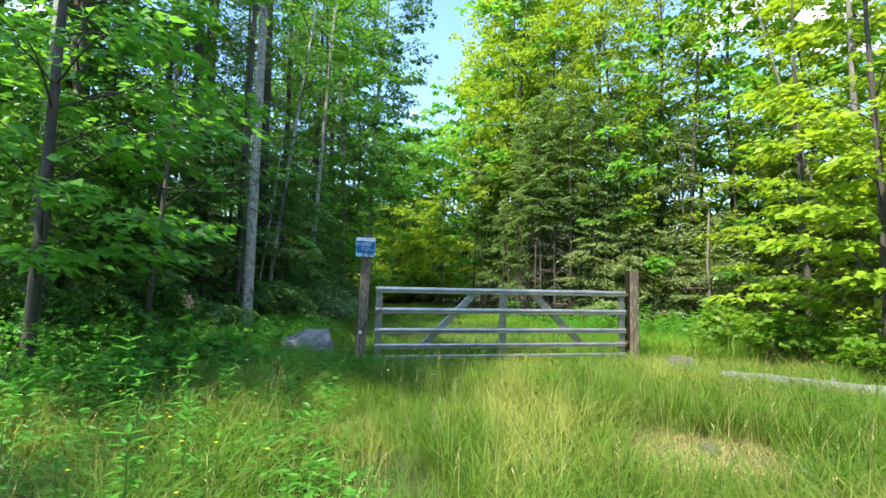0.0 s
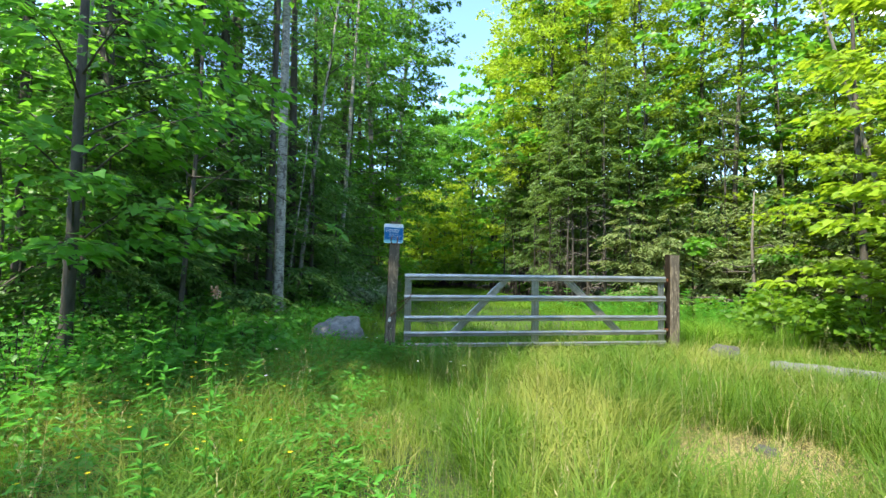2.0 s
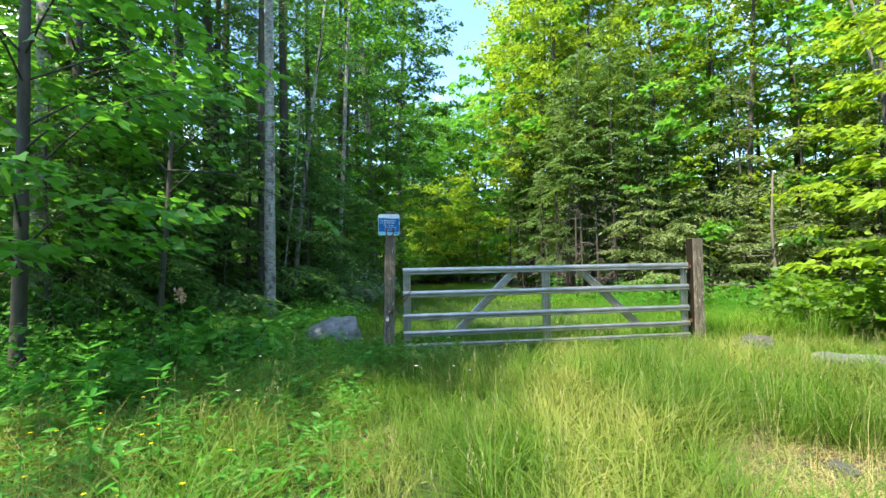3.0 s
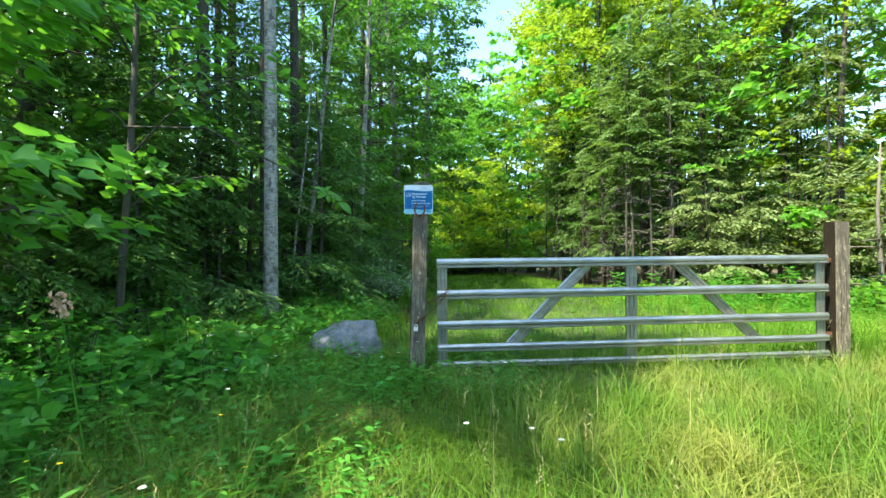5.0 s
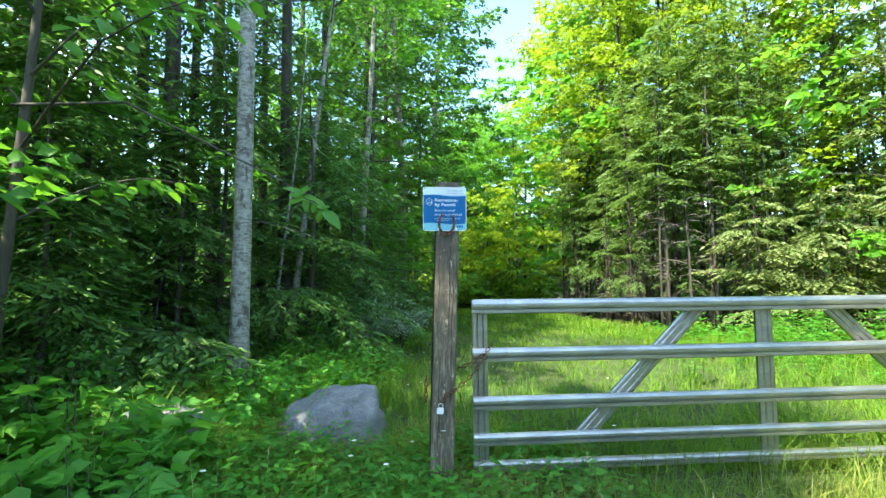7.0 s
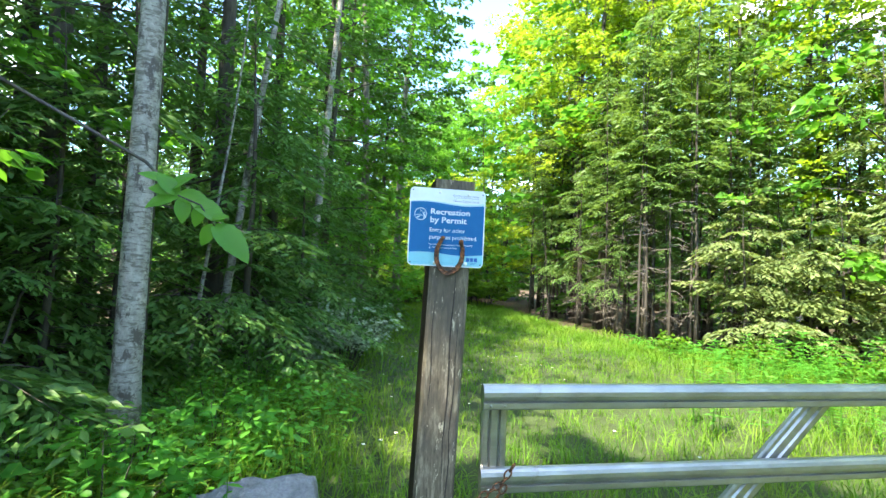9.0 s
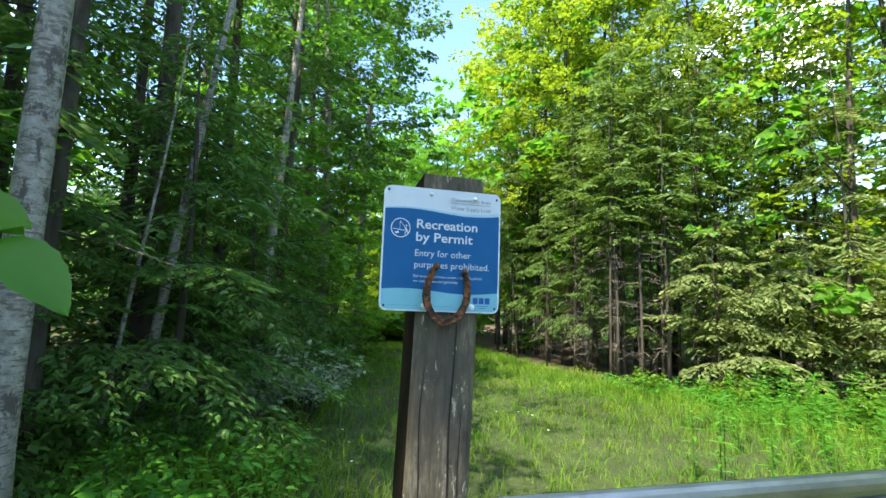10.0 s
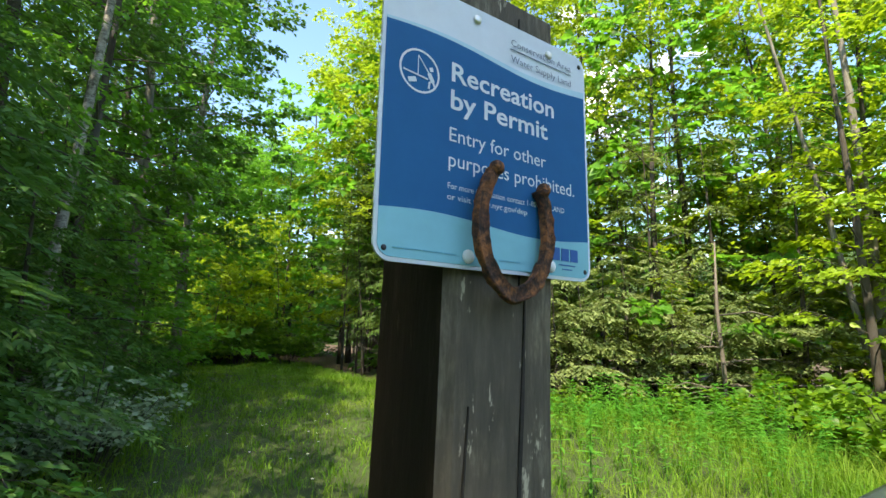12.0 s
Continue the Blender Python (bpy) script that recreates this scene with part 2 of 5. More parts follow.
STONE = stone_material("grey_boulder", (0.050, 0.052, 0.055), (0.29, 0.295, 0.295))
DARK_STONE = stone_material("dark_stone", (0.03, 0.028, 0.026), (0.10, 0.095, 0.09), 14)
LOG_WOOD = stone_material("bleached_log", (0.07, 0.07, 0.068), (0.22, 0.22, 0.215), 9)


def ground_material():
    m, n, l, p = material("soil_and_litter")
    att = n.new("ShaderNodeAttribute")
    att.attribute_name = "litter"
    a = noise_node(n, l, 3.0, 10, 0.7)
    b = noise_node(n, l, 30, 6, 0.7)
    soil = ramp(n, [(0.3, (0.022, 0.030, 0.008)), (0.55, (0.035, 0.060, 0.011)), (0.75, (0.055, 0.085, 0.016))])
    l.new(a.outputs[0], soil.inputs[0])
    lit = ramp(n, [(0.3, (0.03, 0.022, 0.014)), (0.55, (0.075, 0.052, 0.030)), (0.75, (0.15, 0.105, 0.06))])
    l.new(b.outputs[0], lit.inputs[0])
    l.new(mix_col(n, l, att.outputs["Fac"], soil.outputs[0], lit.outputs[0]), p.inputs["Base Color"])
    p.inputs["Roughness"].default_value = 1.0
    bump(n, l, b.outputs[0], p, 0.8, 0.03)
    return m


GROUND = ground_material()


def backdrop_material():
    m, n, l, p = material("distant_woods")
    a = noise_node(n, l, 0.9, 10, 0.75)
    r = ramp(n, [(0.3, (0.02, 0.045, 0.014)), (0.55, (0.06, 0.12, 0.03)), (0.75, (0.13, 0.21, 0.05))])
    l.new(a.outputs[0], r.inputs[0])
    l.new(r.outputs[0], p.inputs["Base Color"])
    p.inputs["Roughness"].default_value = 1.0
    bump(n, l, a.outputs[0], p, 1.0, 0.6)
    return m


WOODS = backdrop_material()


# ---- mesh helpers ----
class Shape:
    """Collects vertices and faces, and becomes one mesh."""

    def __init__(self):
        self.v, self.f, self.n = [], [], 0

    def add(self, verts, faces):
        self.v.append(np.asarray(verts, float).reshape(-1, 3))
        self.f += [tuple(int(i) + self.n for i in q) for q in faces]
        self.n += len(self.v[-1])

    def mesh(self, name, mat, smooth=False):
        me = bpy.data.meshes.new(name)
        me.from_pydata(np.concatenate(self.v).tolist(), [], self.f)
        me.materials.append(mat)
        if smooth:
            me.polygons.foreach_set("use_smooth", [True] * len(me.polygons))
        me.update()
        return me

    def tube(self, pts, radii, sides=6, cap=True):
        pts = [Vector(p) for p in pts]
        verts, faces = [], []
        for i, p in enumerate(pts):
            d = (pts[min(i + 1, len(pts) - 1)] - pts[max(i - 1, 0)]).normalized()
            a = d.orthogonal() if abs(d.z) < 0.9 else Vector((1, 0, 0))
            a = (a - d * a.dot(d)).normalized()
            b = d.cross(a)
            for k in range(sides):
                w = 2 * math.pi * k / sides
                verts.append(p + (a * math.cos(w) + b * math.sin(w)) * radii[i])
        for i in range(len(pts) - 1):
            for k in range(sides):
                q = (k + 1) % sides
                faces.append((i * sides + k, i * sides + q, i * sides + sides + q, i * sides + sides + k))
        if cap:
            faces.append(tuple(range(sides))[::-1])
            faces.append(tuple(range((len(pts) - 1) * sides, len(pts) * sides)))
        self.add([tuple(v) for v in verts], faces)


def tri_mesh(name, verts, tris, mat):
    """A mesh from arrays of corners and triangles."""
    me = bpy.data.meshes.new(name)
    verts, tris = np.asarray(verts, np.float32), np.asarray(tris, np.int32)
    me.vertices.add(len(verts))
    me.vertices.foreach_set("co", verts.ravel())
    me.loops.add(tris.size)
    me.loops.foreach_set("vertex_index", tris.ravel())
    me.polygons.add(len(tris))
    me.polygons.foreach_set("loop_start", np.arange(len(tris), dtype=np.int32) * 3)
    me.update(calc_edges=True)
    me.materials.append(mat)
    return me


def unit(a):
    return a / np.maximum(np.linalg.norm(a, axis=1, keepdims=True), 1e-6)


def leaves(base, way, normal, length, width, fold=0.18, lobed=False, oval=False):
    """Leaf blades: folded along the midrib; lobed ones have five points, oval ones rounded sides."""
    way = unit(way)
    side = unit(np.cross(way, normal))
    up = np.cross(side, way)
    L, W = np.asarray(length).reshape(-1, 1), np.asarray(width).reshape(-1, 1)
    n = len(base)
    if oval:
        outline = [(0, 0), (0.22, 0.40), (0.62, 0.42), (1.0, 0.0), (0.62, -0.42), (0.22, -0.40)]
        v = np.stack([base + way * L * a + side * W * b + up * (abs(b) * W * fold - a * a * L * 0.2) for a, b in outline], 1).reshape(-1, 3)
        k = np.arange(n)[:, None] * 6
        t = np.concatenate([k + [0, 1, 2], k + [0, 2, 3], k + [0, 3, 4], k + [0, 4, 5]], 1).reshape(-1, 3)
        return v, t
    if not lobed:
        v = np.stack([base, base + way * L * 0.45 + side * W * 0.5 + up * W * fold, base + way * L - up * L * 0.12,
                      base + way * L * 0.45 - side * W * 0.5 + up * W * fold], 1).reshape(-1, 3)
        k = np.arange(n)[:, None] * 4
        t = np.concatenate([k + [0, 1, 2], k + [0, 2, 3]], 1).reshape(-1, 3)
        return v, t
    shape = [(0, 0), (0.06, 0.46), (0.46, 0.60), (0.60, 0.32), (1.0, 0.0), (0.60, -0.32), (0.46, -0.60), (0.06, -0.46)]
    v = np.stack([base + way * L * a + side * W * b * 0.85 + up * (abs(b) * W * fold - a * a * L * 0.14) for a, b in shape], 1).reshape(-1, 3)
    k = np.arange(n)[:, None] * 8
    t = np.concatenate([k + [0, 1, 2], k + [0, 2, 3], k + [0, 3, 4], k + [0, 4, 5], k + [0, 5, 6], k + [0, 6, 7]], 1).reshape(-1, 3)
    return v, t


def joined(pieces):
    vs, ts, off = [], [], 0
    for v, t in pieces:
        vs.append(v)
        ts.append(t + off)
        off += len(v)
    return np.concatenate(vs), np.concatenate(ts)


def part(name, me, parent, label=""):
    ob = new(name, me)
    ob.parent = parent
    if label:
        ob["label"] = label
    return ob


def bm_mesh(name, bm, mat, smooth=False):
    me = bpy.data.meshes.new(name)
    bm.normal_update()
    bm.to_mesh(me)
    bm.free()
    me.materials.append(mat)
    if smooth:
        me.polygons.foreach_set("use_smooth", [True] * len(me.polygons))
    return me


def ground_z(x, y):
    """The lie of the land: level on the track, falling away past the clearing on its east side."""
    s = np.log1p(np.exp(((np.asarray(x, float) - 5.5) * 1.2).clip(-40, 40))) / 1.2
    return -0.065 * np.minimum(s, 14) + 0.025 * np.sin(np.asarray(x) * 1.3 + 0.6) * np.sin(np.asarray(y) * 0.9)


# ---- the ground ----
def east_edge(y):
    """Where the woods begin on the east side of the track and clearing."""
    return float(np.interp(y, [-4, 3, 8, 11, 13.5, 16, 17.5, 21, 29, 36], [15, 14, 14.5, 14.5, 12, 9.6, 7.9, 7.0, 7.0, 6.0]))


def west_edge(y):
    return float(np.interp(y, [-4, 2, 6, 10, 13, 16, 22, 28, 36], [-7, -4.6, -3.4, -2.0, -1.3, -0.7, 0.0, 1.0, 1.6]))


BARE = [(3.0, 3.4, 0.95, 0.84), (0.25, 4.6, 0.45, 0.35), (1.35, 2.75, 0.4, 0.3), (2.75, 3.1, 0.5, 0.4), (4.3, 4.4, 0.4, 0.3)]


def build_ground():
    xs = np.concatenate([[-3000, -600, -150, -60], np.linspace(-30, 0, 61), np.linspace(0.2, 6, 30), np.linspace(6.5, 36, 60), [70, 150, 600, 3000]])
    ys = np.concatenate([[-3000, -600, -150, -50], np.linspace(-14, 1.5, 32), np.linspace(1.7, 6.1, 23), np.linspace(6.5, 50, 88), [80, 150, 600, 3000]])
    X, Y = np.meshgrid(xs, ys)
    Z = ground_z(X, Y)
    v = np.stack([X, Y, Z], -1).reshape(-1, 3)
    w = len(xs)
    faces = [(j * w + i, j * w + i + 1, j * w + w + i + 1, j * w + w + i) for j in range(len(ys) - 1) for i in range(w - 1)]
    s = Shape()
    s.add(v, faces)
    me = s.mesh("ground", GROUND, True)
    a = me.attributes.new("litter", "FLOAT", "POINT")
    vals = []
    for x, y, _ in v:
        inside = min(x - west_edge(y), east_edge(y) - x)
        worn = max(1.25 - math.hypot((x - a) / b, (y - c) / d) for a, c, b, d in BARE)
        vals.append(1.0 if y > 36 else min(1, max(0, 0.5 - inside * 0.8, min(0.9, 2 * worn))))
    a.data.foreach_set("value", vals)
    tagged(new("ground", me), "uneven grassy soil with brown leaf litter under trees", "ground", kind="structure")


build_ground()


def build_backdrop():
    s = Shape()
    rng = random.Random(5)
    n = 220
    verts, faces = [], []
    for i in range(n):
        w = 2 * math.pi * i / n
        r = 66 + rng.uniform(-3, 3)
        for h, out in ((-3, 0), (5, -1.5), (10, 0), (13 + rng.uniform(-3, 3.5), 2)):
            verts.append((3 + (r + out) * math.cos(w), 14 + (r + out) * math.sin(w), h))
    for i in range(n):
        j = (i + 1) % n
        for k in range(3):
            faces.append((i * 4 + k, j * 4 + k, j * 4 + k + 1, i * 4 + k + 1))
    s.add(verts, faces)
    tagged(new("backdrop", s.mesh("backdrop", WOODS)), "distant dense green woods closing the view all round", "woods", kind="structure")


build_backdrop()


# ---- trees ----
def bent_trunk(h, r0, rng, lean=(0, 0), wobble=0.1, steps=12, top=0.18):
    pts, rad = [], []
    px, py = rng.uniform(0, 6), rng.uniform(0, 6)
    for i in range(steps + 1):
        f = i / steps
        pts.append((lean[0] * f + wobble * f * math.sin(px + 5 * f), lean[1] * f + wobble * f * math.cos(py + 4 * f), h * f - (0.15 if i == 0 else 0)))
        rad.append(r0 * ((1 - f) * (1 - top) + top) * (1.35 if i == 0 else 1.0))
    return pts, rad


def along(pts, f):
    k = min(len(pts) - 2, int(f * (len(pts) - 1)))
    u = f * (len(pts) - 1) - k
    return Vector(pts[k]).lerp(Vector(pts[k + 1]), u)


def spray(rs, centre, way, size, count, leaf, droop=0.15, lobed=False, tilt=0.6, oval=False, face=0.6):
    """A flat fan of leaves at a twig's end."""
    way = np.asarray(way, float)
    side = np.cross(way, (0, 0, 1.0))
    side /= max(np.linalg.norm(side), 1e-4)
    u = rs.uniform(-0.45, 1, count)
    v = rs.uniform(-1, 1, count) * (1 - 0.55 * np.abs(u))
    base = np.asarray(centre) + way * (u * size)[:, None] + side * (v * size * 0.75)[:, None]
    base[:, 2] += rs.normal(0, 0.10 * size, count) - droop * size * (u.clip(0) ** 2 + 0.5 * v ** 2)
    d = way + side * (v * 0.9)[:, None] + rs.normal(0, 0.35, (count, 3))
    d[:, 2] = d[:, 2] * 0.6 - 0.18
    nrm = np.array([face * way[0], face * way[1], 1.0]) + rs.normal(0, tilt, (count, 3))
    L = leaf * rs.uniform(0.6, 1.2, count)
    return leaves(base, d, nrm, L, L * rs.uniform(0.62, 0.85, count), lobed=lobed, oval=oval)


def broadleaf(name, seed, h, r0, crown_from, reach, limbs, sprays, per, leaf, leaf_mat, bark, lean=(0, 0), rise=0.5, lobed=False, label="", category="tree", group="", flat=1.0):
    rng, rs = random.Random(seed), np.random.RandomState(seed)
    top = new(name)
    pts, rad = bent_trunk(h, r0, rng, lean, 0.12 + 0.015 * h)
    wood = Shape()
    wood.tube(pts, rad, 9)
    arms = Shape()
    pieces = []
    for i in range(limbs):
        f = crown_from + (1 - crown_from) * ((i + rng.random()) / limbs) ** 0.92
        a = i * 2.399 + rng.uniform(-0.5, 0.5)
        g = (f - crown_from) / (1 - crown_from)
        ln = reach * (0.45 + 0.75 * math.sin(math.pi * min(1, 0.18 + 0.8 * g))) * rng.uniform(0.55, 1.1)
        p0 = along(pts, f * 0.985)
        rise_i = rise * (0.5 + g) * rng.uniform(0.4, 1.3)
        arm = [p0 + Vector((math.cos(a + 0.25 * q * math.sin(i)), math.sin(a + 0.25 * q * math.sin(i)), 0)) * ln * q + Vector((0, 0, ln * (rise_i * q - 0.28 * q * q))) for q in (0, 0.25, 0.5, 0.75, 1)]
        r1 = max(0.008, r0 * 0.28 * (1 - 0.7 * f))
        arms.tube(arm, [r1, r1 * 0.75, r1 * 0.5, r1 * 0.3, r1 * 0.12], 4, False)
        for k in range(sprays):
            q = 0.28 + 0.75 * (k + rng.random()) / sprays
            c = along(arm, min(1, q))
            b = a + rng.choice((-1, 1)) * rng.uniform(0.1, 1.1)
            way = (math.cos(b), math.sin(b), rng.uniform(-0.35, 0.4))
            size = rng.uniform(0.35, 0.75) * (0.5 + 0.12 * reach)
            c = (c.x + way[0] * size * 0.5, c.y + way[1] * size * 0.5, c.z + rng.uniform(-0.45, 0.45) * size)
            pieces.append(spray(rs, c, way, size, per, leaf, 0.15, lobed, 0.6 * flat))
    stem = part("trunk", wood.mesh("trunk", bark, True), top)
    tagged(part("limb", arms.mesh("limb", bark, True), stem), kind="stuff")
    v, t = joined(pieces)
    part("crown", tri_mesh("crown", v, t, leaf_mat), top)
    return tagged(top, label, category, group)


def frond_set(rs, arm, a, ln, step, twig, wid, droop):
    """Needled twigs in a flat feather on both sides of a limb."""
    out_b, out_d, out_l = [], [], []
    m = max(4, int(ln / step))
    for k in range(m):
        q = 0.15 + 0.85 * (k + rs.rand()) / m
        c = np.array(along(arm, min(1, q)))
        for sgn in (-1, 1):
            fl = ln * 0.42 * (1.12 - q) * rs.uniform(0.6, 1.2) + 0.12
            b = a + sgn * rs.uniform(0.75, 1.25)
            w = np.array([math.cos(b), math.sin(b), -droop * rs.uniform(0.3, 1.5)])
            s = np.array([-math.sin(b), math.cos(b), 0.0])
            j = max(3, int(fl / (twig * 0.42)))
            u = (np.arange(j) + rs.rand(j)) / j
            alt = np.where(np.arange(j) % 2 == 0, 1.0, -1.0)
            bb = c + w * (u * fl)[:, None]
            bb[:, 2] -= 0.22 * fl * u ** 2
            out_b.append(bb)
            out_d.append(w + s * (alt * rs.uniform(0.4, 0.9, j))[:, None] + np.array([0, 0, -0.15]))
            out_l.append(twig * rs.uniform(0.7, 1.3, j))
    base, d, L = np.concatenate(out_b), np.concatenate(out_d), np.concatenate(out_l)
    nrm = np.array([0, 0, 1.0]) + rs.normal(0, 0.5, base.shape)
    return leaves(base, d, nrm, L, L * wid * rs.uniform(0.8, 1.2, len(L)), 0.1)


def hemlock(name, seed, h, r0, crown_from, reach, limbs, step, twig, leaf_mat, bark, wid=0.3, dead=0, label="", category="tree", group="", lean=(0, 0), droop=0.22, cone=0.75):
    rng, rs = random.Random(seed), np.random.RandomState(seed)
    top = new(name)
    pts, rad = bent_trunk(h, r0, rng, lean, 0.08, 10, 0.06)
    wood = Shape()
    wood.tube(pts, rad, 8)
    arms = Shape()
    pieces = []
    for i in range(limbs):
        g = (i + rng.random()) / limbs
        f = crown_from + (0.985 - crown_from) * g
        a = i * 2.399 + rng.uniform(-1.2, 1.2)
        ln = reach * ((1 - g) ** cone * 0.9 + 0.1) * rng.uniform(0.35, 1.25)
        p0 = along(pts, f)
        up = 0.1 + 0.25 * g + rng.uniform(-0.38, 0.45)
        drop = droop * rng.uniform(0.4, 2.0)
        arm = [p0 + Vector((math.cos(a) * ln * q, math.sin(a) * ln * q, ln * (up * q - (drop + 0.2) * q * q))) for q in (0, 0.33, 0.66, 1)]
        r1 = max(0.006, r0 * 0.17 * (1 - 0.7 * f))
        arms.tube(arm, [r1, r1 * 0.7, r1 * 0.4, r1 * 0.15], 3, False)
        pieces.append(frond_set(rs, arm, a, ln, step, twig, wid, drop))
    if dead:
        twigs = Shape()
        for i in range(dead):
            f = rng.uniform(0.05, crown_from + 0.05)
            a = rng.uniform(0, 6.3)
            ln = reach * rng.uniform(0.25, 0.7)
            p0 = along(pts, f)
            arm = [p0 + Vector((math.cos(a) * ln * q, math.sin(a) * ln * q, ln * (rng.uniform(-0.1, 0.1) - 0.3 * q * q) * q)) for q in (0, 0.4, 0.75, 1)]
            twigs.tube(arm, [0.012, 0.009, 0.006, 0.002], 3, False)
            for q in (0.5, 0.75):
                c = along(arm, q)
                b = a + rng.choice((-0.9, 0.9))
                e = c + Vector((math.cos(b), math.sin(b), rng.uniform(-0.4, 0.1))) * ln * 0.35
                twigs.tube([c, e], [0.006, 0.002], 3, False)
        tagged(part("dead_twig", twigs.mesh("dead_twig", DEAD_TWIG), top, "bare grey dead lower twigs"), kind="stuff")
    stem = part("trunk", wood.mesh("trunk", bark, True), top)
    tagged(part("limb", arms.mesh("limb", bark, True), stem), kind="stuff")
    v, t = joined(pieces)
    part("crown", tri_mesh("crown", v, t, leaf_mat), top)
    return tagged(top, label, category, group)


def put(ob, x, y, turn=0.0, size=1.0, tilt=(0, 0), dz=0.0):
    ob.matrix_basis = spot(x, y, turn, size, tilt, dz)
    return ob


def spot(x, y, turn=0.0, size=1.0, tilt=(0, 0), dz=0.0):
    return pose(x, y, float(ground_z(x, y)) + dz, tilt[0], tilt[1], turn) @ Matrix.Scale(size, 4)


def again(ob, x, y, turn=0.0, size=1.0, label="", tilt=(0, 0), dz=0.0):
    c = copy_thing(ob, Matrix.Identity(4))
    c.matrix_basis = spot(x, y, turn, size, tilt, dz)
    if label:
        c["label"] = label
    return c


EDGE, DEEP, WESTW = "trees along the clearing", "woods behind the clearing", "trees west of the track"
rng = random.Random(11)

# west side: tall dark hemlocks with birches and shade maples
hem_w = hemlock("hemlock_tree", 21, 16, 0.15, 0.035, 2.9, 72, 0.165, 0.15, HEMLOCK, BARK, 0.35, 8, "tall dark green hemlock with drooping boughs to the ground", "tree", WESTW)
put(hem_w, -1.9, 13.4, 40)
west_hems = [(-3.2, 11.8, 1.0), (-1.7, 16.5, 0.95), (-0.9, 19.2, 1.0), (-3.8, 15.0, 1.1), (-4.6, 9.6, 0.95), (-0.4, 22.5, 1.05),
             (-5.8, 12.5, 1.1), (-3.0, 19.5, 1.1), (-2.4, 24.5, 1.1), (-2.7, 14.7, 0.8), (-5.2, 10.8, 0.9), (-6.9, 9.2, 1.0), (-4.2, 12.9, 0.9)]
for i, (x, y, s) in enumerate(west_hems):
    again(hem_w, x, y, 77 * i + 13, s)
hem_low = hemlock("young_hemlock_tree", 22, 5.2, 0.06, 0.03, 1.8, 54, 0.105, 0.11, HEMLOCK, BARK, 0.36, 0, "young dark hemlock with low feathery boughs", "tree", WESTW)
put(hem_low, -1.25, 12.6, 0)
for i, (x, y, s) in enumerate([(-0.75, 15.9, 1.0), (-2.6, 10.9, 0.8), (-0.6, 18.2, 0.9), (-3.9, 8.7, 0.8), (0.4, 23.6, 1.0), (-5.0, 6.3, 0.8), (-0.1, 20.4, 0.8), (-2.9, 9.1, 0.7), (-2.3, 11.5, 1.0), (-3.2, 10.1, 1.1), (-3.6, 7.5, 0.75), (-1.5, 14.2, 0.9), (-2.2, 15.3, 0.9), (-3.6, 9.9, 0.9), (-0.8, 14.6, 0.8)]):
    again(hem_low, x, y, 101 * i, s)
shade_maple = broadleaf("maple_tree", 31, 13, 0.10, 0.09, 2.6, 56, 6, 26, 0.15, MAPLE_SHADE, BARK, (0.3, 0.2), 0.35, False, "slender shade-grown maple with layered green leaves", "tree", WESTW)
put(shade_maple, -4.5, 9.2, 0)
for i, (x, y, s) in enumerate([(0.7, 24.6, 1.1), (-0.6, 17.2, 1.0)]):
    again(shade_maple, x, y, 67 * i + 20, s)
aspen = broadleaf("aspen_tree", 33, 20, 0.17, 0.2, 2.8, 70, 7, 30, 0.18, ASPEN, BARK_GREY, (0.4, 0.0), 0.6, False, "tall aspen with blue-green fluttering leaves against sky", "tree", WESTW, 1.6)
put(aspen, 1.6, 25.4, 0)
again(aspen, 0.2, 20.8, 120, 0.9)
again(aspen, -1.2, 33.5, 200, 1.0)

# Unseen maple, added so that its high crown keeps sun off post and sign.
sun_blocker_maple = broadleaf("maple_tree", 35, 20, 0.17, 0.55, 1.7, 40, 6, 28, 0.24, MAPLE_SHADE, BARK, (0.3, 0.3), 0.4, False, "tall maple added out of view to shade post and sign", "tree", WESTW)
put(sun_blocker_maple, -6.1, 2.1, 0)
# Another unseen maple, added behind the start to shade the left verge.
again(shade_maple, -6.6, -0.9, 50, 0.85)

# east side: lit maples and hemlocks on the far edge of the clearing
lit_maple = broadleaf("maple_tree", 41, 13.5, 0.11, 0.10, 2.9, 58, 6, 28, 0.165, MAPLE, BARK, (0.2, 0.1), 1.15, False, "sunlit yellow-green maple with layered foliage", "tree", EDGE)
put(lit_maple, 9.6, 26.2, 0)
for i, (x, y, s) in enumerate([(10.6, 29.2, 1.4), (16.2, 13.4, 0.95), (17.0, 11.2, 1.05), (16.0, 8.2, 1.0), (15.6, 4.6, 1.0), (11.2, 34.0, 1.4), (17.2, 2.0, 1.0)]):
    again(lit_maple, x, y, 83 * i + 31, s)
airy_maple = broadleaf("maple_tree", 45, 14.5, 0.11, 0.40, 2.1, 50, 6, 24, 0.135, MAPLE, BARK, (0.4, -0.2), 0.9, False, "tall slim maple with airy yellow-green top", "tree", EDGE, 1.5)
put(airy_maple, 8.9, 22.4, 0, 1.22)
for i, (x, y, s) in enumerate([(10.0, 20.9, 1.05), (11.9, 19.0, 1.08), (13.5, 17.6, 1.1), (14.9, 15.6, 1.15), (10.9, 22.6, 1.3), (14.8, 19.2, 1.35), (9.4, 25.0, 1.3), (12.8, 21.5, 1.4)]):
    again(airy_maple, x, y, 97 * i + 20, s)
